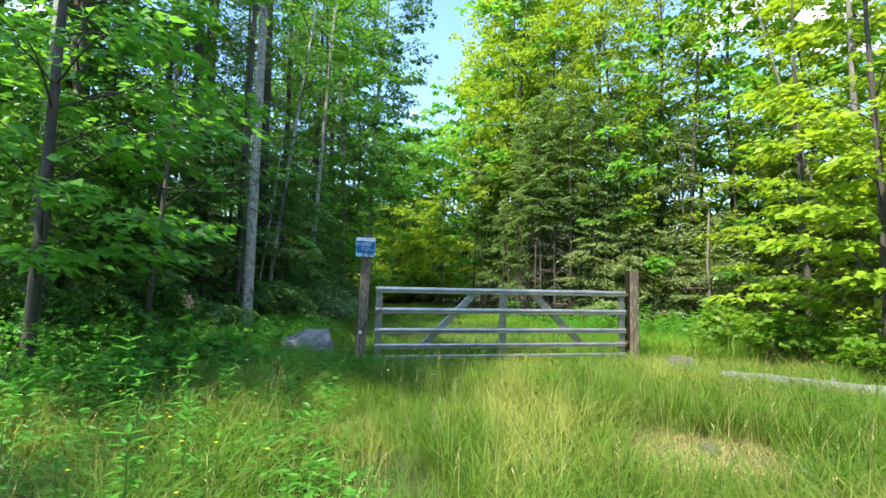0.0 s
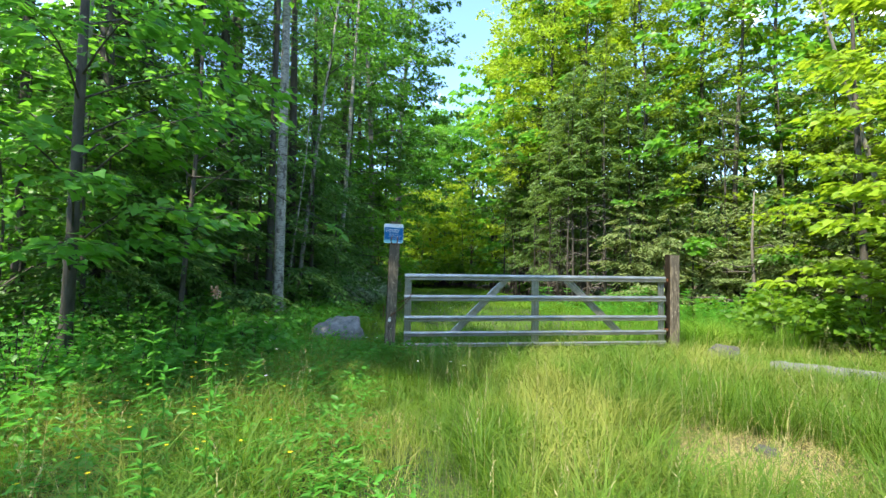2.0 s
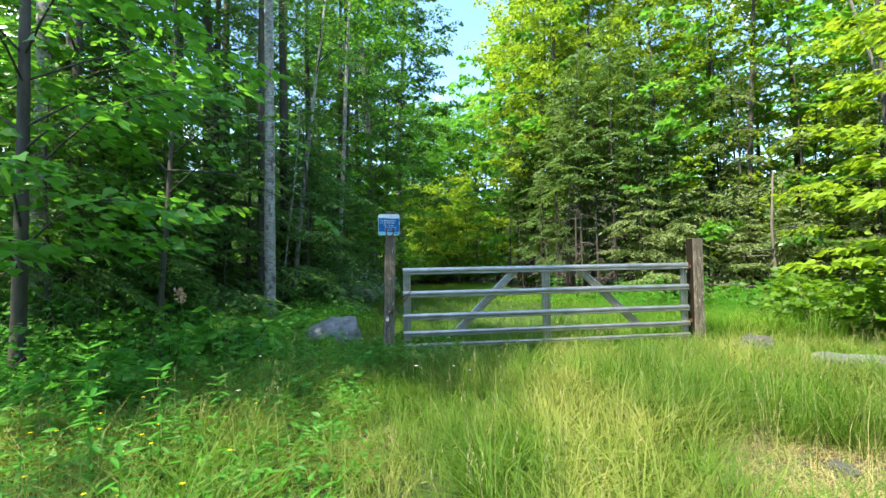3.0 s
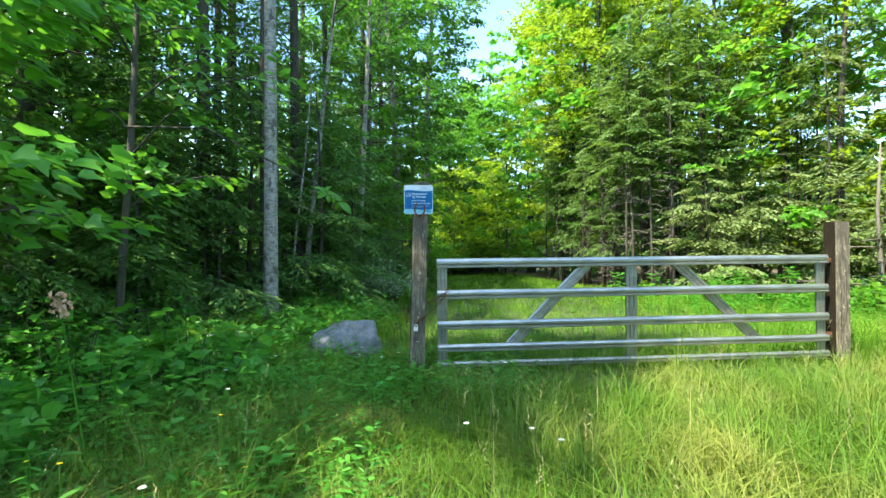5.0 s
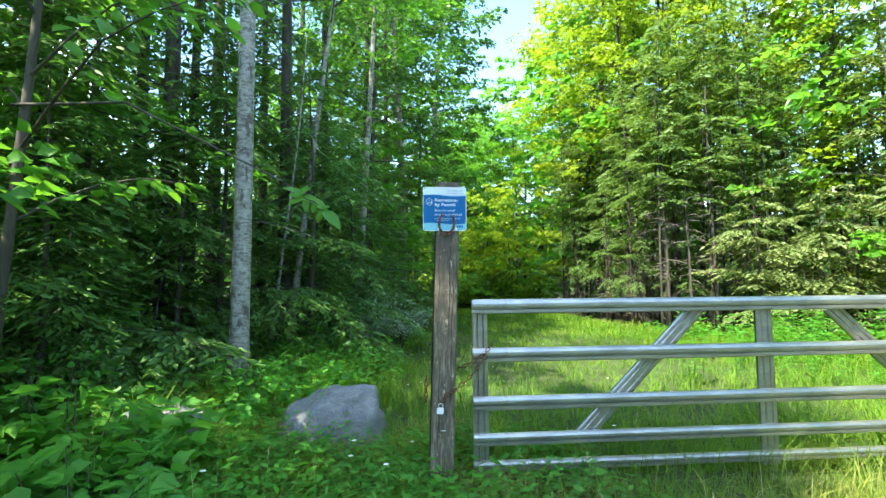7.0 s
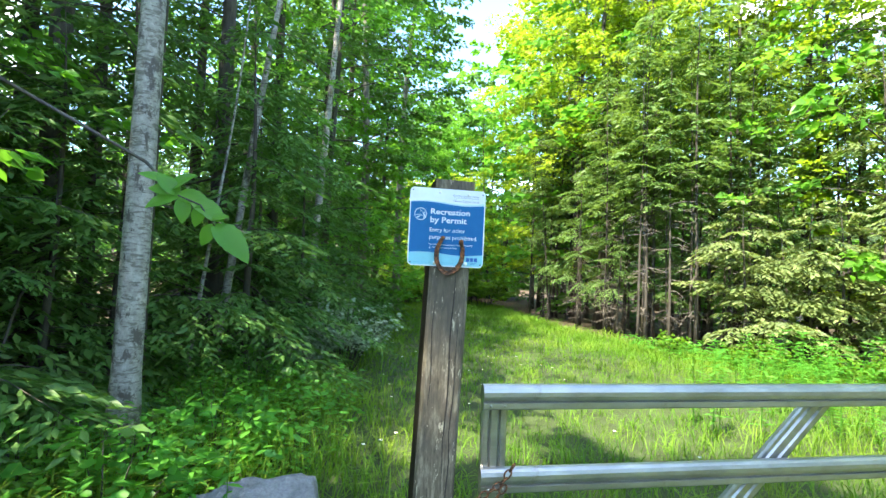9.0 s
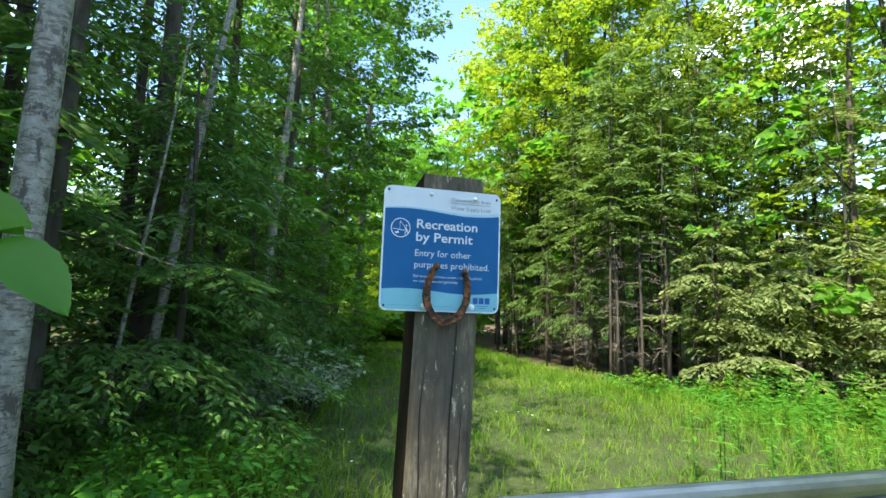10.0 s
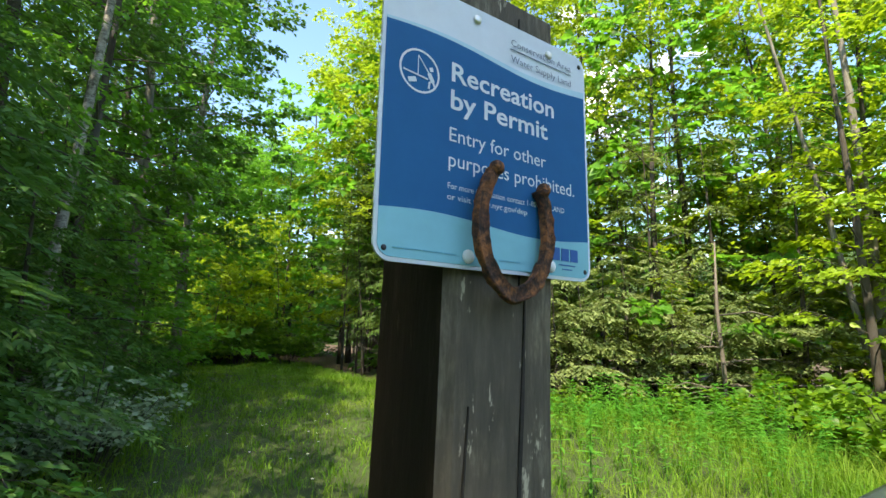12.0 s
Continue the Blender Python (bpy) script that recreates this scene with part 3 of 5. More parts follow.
hem_e = hemlock("hemlock_tree", 42, 10.5, 0.08, 0.26, 1.75, 36, 0.12, 0.15, HEMLOCK_MID, BARK, 0.36, 40, "slim hemlock with ragged boughs and dead lower twigs", "tree", EDGE, lean=(0.3, 0.2), droop=0.34, cone=0.2)
put(hem_e, 10.9, 19.9, 0)
for i, (x, y, s) in enumerate([(9.3, 21.2, 0.9), (12.4, 18.3, 1.0), (13.7, 16.8, 0.85), (8.7, 23.4, 0.95), (14.6, 14.8, 0.8), (8.9, 26.6, 1.0), (11.6, 18.2, 0.78), (10.0, 19.2, 0.7), (12.9, 16.4, 0.72), (15.4, 13.2, 0.85), (8.2, 19.8, 0.55), (7.9, 21.9, 0.6), (9.0, 18.3, 0.5), (9.9, 17.3, 0.56), (7.8, 24.2, 0.62), (11.0, 16.3, 0.5), (8.5, 20.9, 0.66)]):
    again(hem_e, x, y, 59 * i + 10, s, tilt=(2.2 * math.sin(3 * i), 2.2 * math.cos(5 * i)))
pale_hem = hemlock("hemlock_tree", 46, 8.5, 0.07, 0.14, 1.8, 28, 0.12, 0.15, HEMLOCK_PALE, BARK, 0.36, 16, "pale-tipped hemlock with open layered boughs", "tree", EDGE, lean=(-0.2, -0.3), cone=0.5)
put(pale_hem, 12.6, 15.4, 0)
for i, (x, y, s) in enumerate([(14.2, 12.4, 1.0), (11.1, 17.0, 0.8), (13.9, 14.2, 1.1)]):
    again(pale_hem, x, y, 131 * i + 60, s)
bough = hemlock("young_hemlock_tree", 43, 4.2, 0.05, 0.06, 1.7, 30, 0.11, 0.15, HEMLOCK_PALE, BARK, 0.42, 0, "young pale green hemlock with sunlit tips", "tree", EDGE, cone=0.4)
put(bough, 9.4, 16.0, 0)
for i, (x, y, s) in enumerate([(10.5, 15.3, 0.95), (11.8, 14.3, 0.8), (12.9, 12.9, 0.75), (9.8, 15.9, 0.6), (12.2, 13.4, 0.8), (14.0, 12.2, 0.9), (11.2, 15.2, 1.0), (13.2, 13.6, 0.9)]):
    again(bough, x, y, 91 * i + 44, s)
pole = hemlock("pole_tree", 44, 10, 0.05, 0.42, 1.25, 32, 0.17, 0.17, HEMLOCK_MID, BARK, 0.4, 26, "thin dark pole-stage hemlock with bare trunk", "tree", EDGE, cone=0.4)
put(pole, 8.2, 18.2, 0)
for i in range(32):
    y = rng.uniform(16.3, 28)
    x = east_edge(y) + 0.2 + 4.2 * rng.random() ** 1.5
    again(pole, x, y, rng.uniform(0, 360), rng.uniform(0.85, 1.2))

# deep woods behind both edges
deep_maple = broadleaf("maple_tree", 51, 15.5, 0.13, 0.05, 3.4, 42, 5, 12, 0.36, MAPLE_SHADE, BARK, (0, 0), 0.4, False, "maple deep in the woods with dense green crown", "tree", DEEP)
put(deep_maple, -8.5, 13.5, 0)
deep_hem = hemlock("hemlock_tree", 52, 16, 0.14, 0.04, 3.2, 52, 0.34, 0.34, HEMLOCK, BARK, 0.42, 0, "dark hemlock deep in the woods", "tree", DEEP)
put(deep_hem, -8.0, 17.0, 0)
spots = [(-8.5, 13.5), (-8.0, 17.0)]
tries = 0
while len(spots) < 80 and tries < 6000:
    tries += 1
    x, y = rng.uniform(-24, 30), rng.uniform(-2, 52)
    west_in = x < west_edge(y) - 4.0 and y > 9.5 + 0.35 * max(0, -x - 6)
    east_in = x > east_edge(y) + 2.6
    far_in = y > 36 and not 3.5 < x < 8.5
    if not (west_in or east_in or far_in) or min((x - a) ** 2 + (y - b) ** 2 for a, b in spots) < 5.2:
        continue
    spots.append((x, y))
    again(deep_maple if rng.random() < (0.15 if west_in else 0.5) or east_in and x < east_edge(y) + 6 else deep_hem, x, y, rng.uniform(0, 360), rng.uniform(0.85, 1.15) * (0.62 if west_in and not far_in else 1.06 if east_in else 1.0))

# the far end of the track
for x, y, s in ((5.0, 38.0, 0.86), (6.9, 40.0, 0.95), (3.9, 36.4, 0.74), (8.0, 37.2, 0.9)):
    again(shade_maple, x, y, 40 * x, s * 1.15)
for x, y, s in ((5.5, 42.0, 0.9), (8.2, 41.5, 0.95), (3.4, 40.5, 0.82), (6.9, 44.0, 1.0), (4.5, 46.0, 1.1), (6.2, 47.5, 1.15), (8.8, 46.0, 1.1), (10.2, 43.0, 1.0), (2.2, 43.5, 1.0)):
    again(deep_maple, x, y, 50 * x, s)

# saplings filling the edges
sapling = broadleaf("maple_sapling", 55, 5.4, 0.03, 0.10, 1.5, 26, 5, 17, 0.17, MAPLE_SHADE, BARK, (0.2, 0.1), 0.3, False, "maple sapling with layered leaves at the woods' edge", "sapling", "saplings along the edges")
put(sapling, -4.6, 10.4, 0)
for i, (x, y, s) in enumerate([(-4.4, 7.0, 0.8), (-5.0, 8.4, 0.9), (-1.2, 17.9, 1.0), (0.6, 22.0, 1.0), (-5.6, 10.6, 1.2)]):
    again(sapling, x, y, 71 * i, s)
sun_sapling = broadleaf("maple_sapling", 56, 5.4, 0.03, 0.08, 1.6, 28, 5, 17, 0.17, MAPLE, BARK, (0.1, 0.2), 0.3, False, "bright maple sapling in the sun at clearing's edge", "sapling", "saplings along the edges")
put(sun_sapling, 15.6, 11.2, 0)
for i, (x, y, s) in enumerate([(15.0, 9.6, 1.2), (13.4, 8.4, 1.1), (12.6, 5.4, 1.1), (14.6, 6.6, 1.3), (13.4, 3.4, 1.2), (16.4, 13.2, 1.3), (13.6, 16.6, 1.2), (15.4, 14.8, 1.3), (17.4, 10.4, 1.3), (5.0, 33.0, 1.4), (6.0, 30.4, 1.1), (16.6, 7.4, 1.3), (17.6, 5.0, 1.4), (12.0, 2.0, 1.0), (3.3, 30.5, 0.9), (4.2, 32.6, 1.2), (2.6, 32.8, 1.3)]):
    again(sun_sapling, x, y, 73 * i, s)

# ---- birches ----
def birch(name, x, y, h, r0, lean, seed, label, leafy=True):
    rng_b, rs = random.Random(seed), np.random.RandomState(seed)
    top = new(name)
    pts, rad = bent_trunk(h, r0, rng_b, lean, 0.05, 18, 0.25)
    s = Shape()
    s.tube(pts, rad, 14)
    part("trunk", s.mesh("trunk", BIRCH, True), top)
    pieces, wood = [], Shape()
    for i in range(16 if leafy else 0):
        f = 0.55 + 0.45 * i / 16
        a = rng_b.uniform(0, 6.3)
        ln = rng_b.uniform(0.7, 1.6) * (h / 14)
        p0 = along(pts, f)
        p1 = p0 + Vector((math.cos(a), math.sin(a), 0.5)) * ln
        wood.tube([p0, p0.lerp(p1, 0.6) + Vector((0, 0, 0.06)), p1], [0.02, 0.012, 0.004], 4, False)
        for k in range(4):
            c = p0.lerp(p1, 0.4 + 0.2 * k)
            b = a + rng_b.uniform(-1, 1)
            pieces.append(spray(rs, c, (math.cos(b), math.sin(b), 0), 0.5, 18, 0.1, 0.3))
    if leafy:
        part("branch", wood.mesh("branch", BARK, True), top)
        v, t = joined(pieces)
        part("crown", tri_mesh("crown", v, t, MAPLE_SHADE), top)
    top.matrix_basis = spot(x, y)
    return tagged(top, label, "tree", "birches at the edge of the woods")


birch("birch_tree", -1.58, 10.22, 15, 0.112, (0.10, -0.1), 3, "tall straight white-grey birch with dark knots")
birch("birch_tree", -0.82, 15.4, 14, 0.085, (0.75, 0.7), 4, "slim pale birch leaning out of dark hemlocks")
birch("birch_tree", -1.62, 12.55, 11, 0.06, (1.1, 0.6), 5, "thin leaning birch with pale bark")
birch("birch_sapling", -1.78, 12.1, 5.5, 0.028, (0.5, 0.2), 6, "very thin pale birch sapling", False)
birch("birch_tree", -4.1, 8.05, 13, 0.12, (0.2, 0.1), 7, "grey birch half hidden by leaves")


def plain_trunk(x, y, h, r0, lean, seed, label, mat=BARK):
    s = Shape()
    pts, rad = bent_trunk(h, r0, random.Random(seed), lean, 0.1, 12, 0.3)
    s.tube(pts, rad, 9)
    top = new("tree_trunk")
    stem = part("trunk", s.mesh("trunk", mat, True), top)
    rng_d = random.Random(seed + 1)
    for i in range(9):
        f, a, ln = rng_d.uniform(0.08, 0.6), rng_d.uniform(0, 6.3), rng_d.uniform(0.3, 1.1)
        b = Shape()
        p0 = along(pts, f)
        e = p0 + Vector((math.cos(a), math.sin(a), rng_d.uniform(-0.35, 0.15))) * ln
        b.tube([p0, p0.lerp(e, 0.5) + Vector((0, 0, 0.04)), e], [0.014, 0.009, 0.003], 4, False)
        part("dead_branch", b.mesh("dead_branch", DEAD_TWIG), stem)
    top.matrix_basis = spot(x, y)
    return tagged(top, label, "tree", "bare trunks in the woods")


plain_trunk(-1.98, 11.3, 14, 0.085, (0.1, 0.2), 61, "dark straight trunk close behind a birch")
plain_trunk(-4.6, 11.0, 14, 0.13, (0.2, 0.2), 62, "dark hemlock trunk in deep shade")
plain_trunk(-5.4, 9.0, 14, 0.1, (0.0, 0.2), 63, "dark slim trunk in deep shade")
plain_trunk(-3.4, 13.0, 14, 0.1, (0.1, 0.1), 64, "dark slim trunk in deep shade")


# ---- trees with low near branches, leaf by leaf ----
def reaching_tree(name, x, y, h, r0, lean, tips, leaf, leaf_mat, seed, label, sprays=6, per=14, bark=BARK_GREY, extra=0, reach=1.8, spread=(0.28, 0.5), oval=False):
    """A tree whose low limbs reach out to the places in tips."""
    rng_t, rs = random.Random(seed), np.random.RandomState(seed)
    top = new(name)
    z0 = float(ground_z(x, y))
    pts, rad = bent_trunk(h, r0, rng_t, lean, 0.12, 12, 0.2)
    wood = Shape()
    wood.tube(pts, rad, 9)
    stem = part("trunk", wood.mesh("trunk", bark, True), top)
    pieces = []
    goals = [(Vector((a - x, b - y, c - z0)), True) for a, b, c in tips]
    for i in range(extra):
        a = i * 2.4 + rng_t.uniform(-0.4, 0.4)
        z = h * (0.22 + 0.76 * (i + rng_t.random()) / extra)
        r = reach * rng_t.uniform(0.5, 1.1) * (1.1 - 0.6 * z / h)
        goals.append((Vector((math.cos(a) * r, math.sin(a) * r, z + 0.3)), False))
    for g, low in goals:
        f = max(0.06, min(0.93, (g.z - 0.35 * Vector((g.x, g.y)).length * (0.5 if low else 1)) / h))
        p0 = along(pts, f)
        mid = p0.lerp(g, 0.5) + Vector((0, 0, 0.12 * (g - p0).length))
        arm = [p0, p0.lerp(mid, 0.5) + Vector((0, 0, 0.03)), mid, mid.lerp(g, 0.5) + Vector((0, 0, 0.04)), g]
        limbs = Shape()
        limbs.tube(arm, [0.014, 0.011, 0.008, 0.005, 0.002], 5, False)
        a = math.atan2(g.y - p0.y, g.x - p0.x)
        for k in range(sprays):
            q = 0.22 + 0.78 * (k + 1) / sprays
            c = along(arm, min(1, q))
            b = a + (0 if k == sprays - 1 else rng_t.choice((-1, 1)) * rng_t.uniform(0.3, 1.1))
            way = (math.cos(b), math.sin(b), -0.08)
            size = rng_t.uniform(*spread)
            tip = c + Vector(way) * size * 0.6
            limbs.tube([c, tip], [0.005, 0.002], 3, False)
            pieces.append(spray(rs, tuple(c + Vector(way) * size * 0.45), way, size, per, leaf, 0.22, not oval, 0.45, oval))
        part("branch", limbs.mesh("branch", bark, True), stem)
    v, t = joined(pieces)
    part("crown", tri_mesh("crown", v, t, leaf_mat), top)
    top.matrix_basis = spot(x, y)
    return tagged(top, label, "tree", "near trees with low branches")


reaching_tree("striped_maple_tree", -3.0, 6.1, 8.5, 0.07, (0.3, -0.2),
              [(-2.1, 4.55, 2.05), (-1.4, 5.1, 1.85), (-1.85, 5.6, 2.7), (-2.4, 4.9, 1.5), (-1.3, 5.85, 3.0), (-2.5, 4.6, 3.4), (-1.7, 5.0, 3.7), (-2.9, 4.3, 2.5), (-1.9, 6.4, 1.6), (-1.0, 6.3, 3.5)],
              0.15, MAPLE_SHADE, 71, "striped maple with large soft leaves overhanging weeds", 8, 12, BARK, 9, 2.2)
cherry = reaching_tree("cherry_sapling", -2.7, 8.3, 8, 0.045, (0.4, 0.0),
              [(-0.6, 6.95, 2.85), (-0.95, 7.6, 3.3)],
              0.13, MAPLE_SHADE, 72, "slender wild cherry sapling with a long leafy bough", 8, 5, BARK, 10, 1.5, (0.12, 0.24), True)


def broad_leaf(at, way, normal, ln, wide, rs):
    """One broad leaf: a stalk end, a folded blade with toothed edges and a drooping tip."""
    way = Vector(way).normalized()
    side = way.cross(normal).normalized()
    up = side.cross(way)
    n, verts, tris = 12, [], []
    curl = rs.uniform(0.15, 0.35)
    for i in range(n + 1):
        f = i / n
        w = wide * 0.5 * math.sin(math.pi * min(1, 0.04 + 0.96 * f) ** 0.85) ** 0.8 * (1 + 0.07 * (i % 2))
        mid = at + way * (ln * f) - up * (curl * ln * f * f)
        for u in (-1, -0.5, 0, 0.5, 1):
            verts.append(tuple(mid + side * (w * u) + up * (abs(u) * w * 0.28 + 0.012 * ln * math.sin(9 * f) * u * u)))
    for i in range(n):
        for k in range(4):
            a, b = i * 5 + k, i * 5 + 5 + k
            tris += [(a, a + 1, b + 1), (a, b + 1, b)]
    return np.array(verts), np.array(tris)


def low_bough(tree, x, y):
    """A drooping bough in full leaf, each broad leaf folded along its rib."""
    base = Vector((x, y, float(ground_z(x, y))))
    twig = [Vector(p) - base for p in ((-2.62, 8.3, 2.75), (-1.6, 7.95, 2.65), (-0.46, 7.72, 2.05), (-0.38, 7.68, 1.98), (-0.32, 7.64, 1.93), (-0.24, 7.60, 1.90), (-0.18, 7.56, 1.83))]
    s = Shape()
    s.tube(twig, [0.012, 0.009, 0.006, 0.005, 0.004, 0.003, 0.0015], 5, False)
    bough = part("bough", s.mesh("bough", BARK, True), tree, "thin drooping leafy bough")
    rs = np.random.RandomState(3)
    for f, dx, dz, ln in ((0.52, -0.5, 0.3, 0.09), (0.58, 0.5, 0.35, 0.10), (0.64, -0.8, 0.25, 0.09), (0.66, 1.0, -0.05, 0.10), (0.65, -0.6, 0.7, 0.09), (0.68, -1.0, -0.2, 0.11), (0.70, 0.1, -1.0, 0.085),
                          (0.78, 0.95, -0.35, 0.11), (0.84, -0.15, -1.0, 0.07), (0.88, 0.9, -0.4, 0.075), (0.985, -0.45, -0.9, 0.075), (0.992, 0.8, -0.6, 0.155), (0.95, 0.6, 0.25, 0.06)):
        v, t = broad_leaf(along(twig, f), (dx, rs.uniform(-0.4, 0.1), dz), Vector((0.25, -0.75, 0.65)) + Vector(rs.normal(0, 0.15, 3)), ln, ln * 0.56, rs)
        part("leaf", tri_mesh("leaf", v, t, MAPLE_SHADE), bough)


low_bough(cherry, -2.7, 8.3)
reaching_tree("sugar_maple_tree", 10.6, 7.4, 11, 0.09, (0.2, 0.1),
              [(8.1, 7.4, 3.15), (7.3, 6.5, 2.1), (7.8, 6.6, 2.7), (8.6, 6.2, 1.6), (7.6, 7.1, 4.0), (8.3, 6.0, 3.5), (8.9, 5.6, 4.6), (8.2, 7.8, 5.2), (9.2, 8.4, 1.5), (8.3, 5.2, 5.6), (8.0, 8.2, 1.2)],
              0.20, MAPLE, 73, "young sugar maple with bright sunlit leaves", 8, 16, BARK, 18, 2.6)
reaching_tree("sugar_maple_tree", 11.6, 4.6, 12, 0.12, (0.0, 0.1),
              [(9.2, 5.0, 2.2), (9.5, 4.2, 3.4), (9.0, 4.8, 4.4), (9.8, 5.6, 1.4)],
              0.16, MAPLE, 74, "sugar maple with dense low sunlit branches", 8, 14, BARK, 20, 2.8)
reaching_tree("sugar_maple_tree", 12.6, 10.6, 11, 0.1, (-0.2, 0.0),
              [(10.9, 9.8, 1.6), (10.7, 10.4, 2.8), (11.2, 10.2, 4.2), (11.0, 11.6, 2.0), (11.8, 12.0, 3.2)],
              0.15, MAPLE, 75, "sugar maple at the clearing's edge in full sun", 8, 14, BARK, 18, 2.6)


def snag():
    """A dead standing sapling with bare crossing branches."""
    rng_s = random.Random(9)
    top = new("dead_sapling")
    s = Shape()
    s.tube([(0, 0, -0.1), (0.02, 0, 1.2), (-0.02, 0.03, 2.6), (0.05, 0, 4.2)], [0.055, 0.05, 0.04, 0.015], 8)
    part("trunk", s.mesh("trunk", DEAD_TWIG, True), top)
    for i in range(9):
        a, z, ln = rng_s.uniform(2.2, 5.6), rng_s.uniform(0.6, 2.8), rng_s.uniform(1.0, 2.6)
        p = [Vector((0, 0, z)) + Vector((math.cos(a) * ln * q, math.sin(a) * ln * q, ln * (rng_s.uniform(-0.1, 0.22)) * q)) for q in (0, 0.35, 0.7, 1)]
        b = Shape()
        b.tube(p, [0.022, 0.017, 0.011, 0.003], 5)
        for q in (0.4, 0.6, 0.8):
            c = along(p, q)
            e = c + Vector((math.cos(a + rng_s.choice((-0.8, 0.8))), math.sin(a + rng_s.choice((-0.8, 0.8))), rng_s.uniform(-0.3, 0.5))) * ln * 0.3
            b.tube([c, e], [0.009, 0.002], 4, False)
        part("branch", b.mesh("branch", DEAD_TWIG, True), top)
    top.matrix_basis = spot(11.6, 13.0)
    tagged(top, "dead bare sapling with pale crossing branches", "tree")


snag()
plain_trunk(15.0, 11.0, 13, 0.15, (0.1, 0.1), 65, "forked trunk standing in sun at wood's edge", BARK_GREY)
plain_trunk(14.9, 11.1, 11, 0.09, (-2.2, 0.8), 66, "leaning stem beside a forked trunk", BARK_GREY)


# ---- shrubs ----
def shrub(name, seed, h, spread, stems, per, leaf, mat, label, category="shrub", group="", upright=1.0, lobed=False):
    rng_s, rs = random.Random(seed), np.random.RandomState(seed)
    top = new(name)
    wood, pieces = Shape(), []
    for i in range(stems):
        a, r = rng_s.uniform(0, 6.3), spread * math.sqrt(rng_s.random())
        e = Vector((math.cos(a) * r, math.sin(a) * r, h * rng_s.uniform(0.45, 1.05) * (1.1 - 0.4 * r / spread)))
        p0 = Vector((e.x * 0.25, e.y * 0.25, -0.05))
        arm = [p0, p0.lerp(e, 0.5) + Vector((0, 0, 0.12 * h)), e]
        wood.tube(arm, [0.009, 0.007, 0.003], 4, False)
        for q in (0.5, 0.75, 1.0):
            c = along(arm, q)
            b = a + rng_s.uniform(-1.2, 1.2)
            pieces.append(spray(rs, tuple(c), (math.cos(b), math.sin(b), 0.25 * upright), 0.16 + 0.1 * h, per, leaf, 0.15, lobed, 0.6, not lobed, 0.1))
    tagged(part("stem", wood.mesh("stem", BARK, True), top), kind="stuff")
    v, t = joined(pieces)
    part("foliage", tri_mesh("foliage", v, t, mat), top)
    return tagged(top, label, category, group)


grey_bush = shrub("grey_shrub", 81, 1.35, 0.72, 40, 16, 0.075, GREY_SHRUB, "grey-green leafy shrub beside the grass track")
put(grey_bush, 0.0, 14.1, 0)
again(grey_bush, -0.6, 13.2, 120, 0.75)
low_bush = shrub("leafy_shrub", 82, 1.0, 0.7, 24, 12, 0.075, HERB, "low green leafy shrub at the woods' edge", group="shrubs at the edge of the woods")
put(low_bush, -1.1, 10.9, 0, 0.62)
bush_spots = [(-0.9, 11.9, 0.8), (-1.9, 9.6, 0.7), (-2.5, 8.7, 0.9), (-3.0, 7.4, 1.0), (-1.3, 9.8, 0.6), (-3.6, 6.4, 1.0), (-3.0, 5.4, 0.9), (-4.2, 5.2, 1.1), (-3.7, 4.2, 0.9),
              (-4.7, 3.6, 1.1), (-2.4, 7.2, 0.8), (-0.5, 16.6, 0.9), (-5.3, 3.0, 1.0), (-0.4, 17.8, 0.8), (0.1, 20.0, 0.9), (0.9, 23.4, 1.0), (2.4, 29.6, 1.4), (3.6, 31.0, 1.5), (1.6, 27.0, 1.1)]
for i, (x, y, s) in enumerate(bush_spots):
    again(low_bush, x, y, 47 * i, s)
sun_bush = shrub("leafy_shrub", 83, 1.2, 0.9, 26, 9, 0.15, SUN_HERB, "bright green sunlit shrub at the clearing's edge", group="shrubs at the edge of the clearing", lobed=True)
put(sun_bush, 8.4, 8.6, 0)
for i, (x, y, s) in enumerate([(9.4, 9.5, 1.1), (9.0, 7.4, 1.0), (10.4, 8.8, 1.2), (8.6, 6.0, 0.9), (9.6, 5.2, 1.1), (10.2, 11.4, 1.0), (11.6, 11.6, 1.1), (12.8, 11.8, 1.1), (13.6, 9.6, 1.2), (10.6, 3.6, 1.2),
                               (12.4, 7.8, 1.3), (11.2, 6.0, 1.3), (12.8, 6.0, 1.3), (4.8, 31.5, 1.5), (4.0, 33.0, 1.8), (5.2, 34.0, 1.8), (2.8, 33.5, 1.8), (14.2, 3.0, 1.4), (9.9, 13.6, 0.7), (8.8, 15.0, 0.6), (7.9, 16.6, 0.5), (2.3, 29.6, 1.5), (3.3, 30.4, 1.6), (4.4, 30.0, 1.5), (5.5, 30.6, 1.6), (6.4, 29.4, 1.4), (1.5, 28.2, 1.2), (4.9, 32.4, 2.2), (3.4, 32.6, 2.2)]):
    again(sun_bush, x, y, 53 * i + 9, s)

bramble = shrub("bramble", 84, 0.72, 0.55, 20, 5, 0.15, HERB, "low bramble with broad lobed leaves over rocks", group="brambles beside the boulders", lobed=True)
put(bramble, -1.7, 7.75, 0)
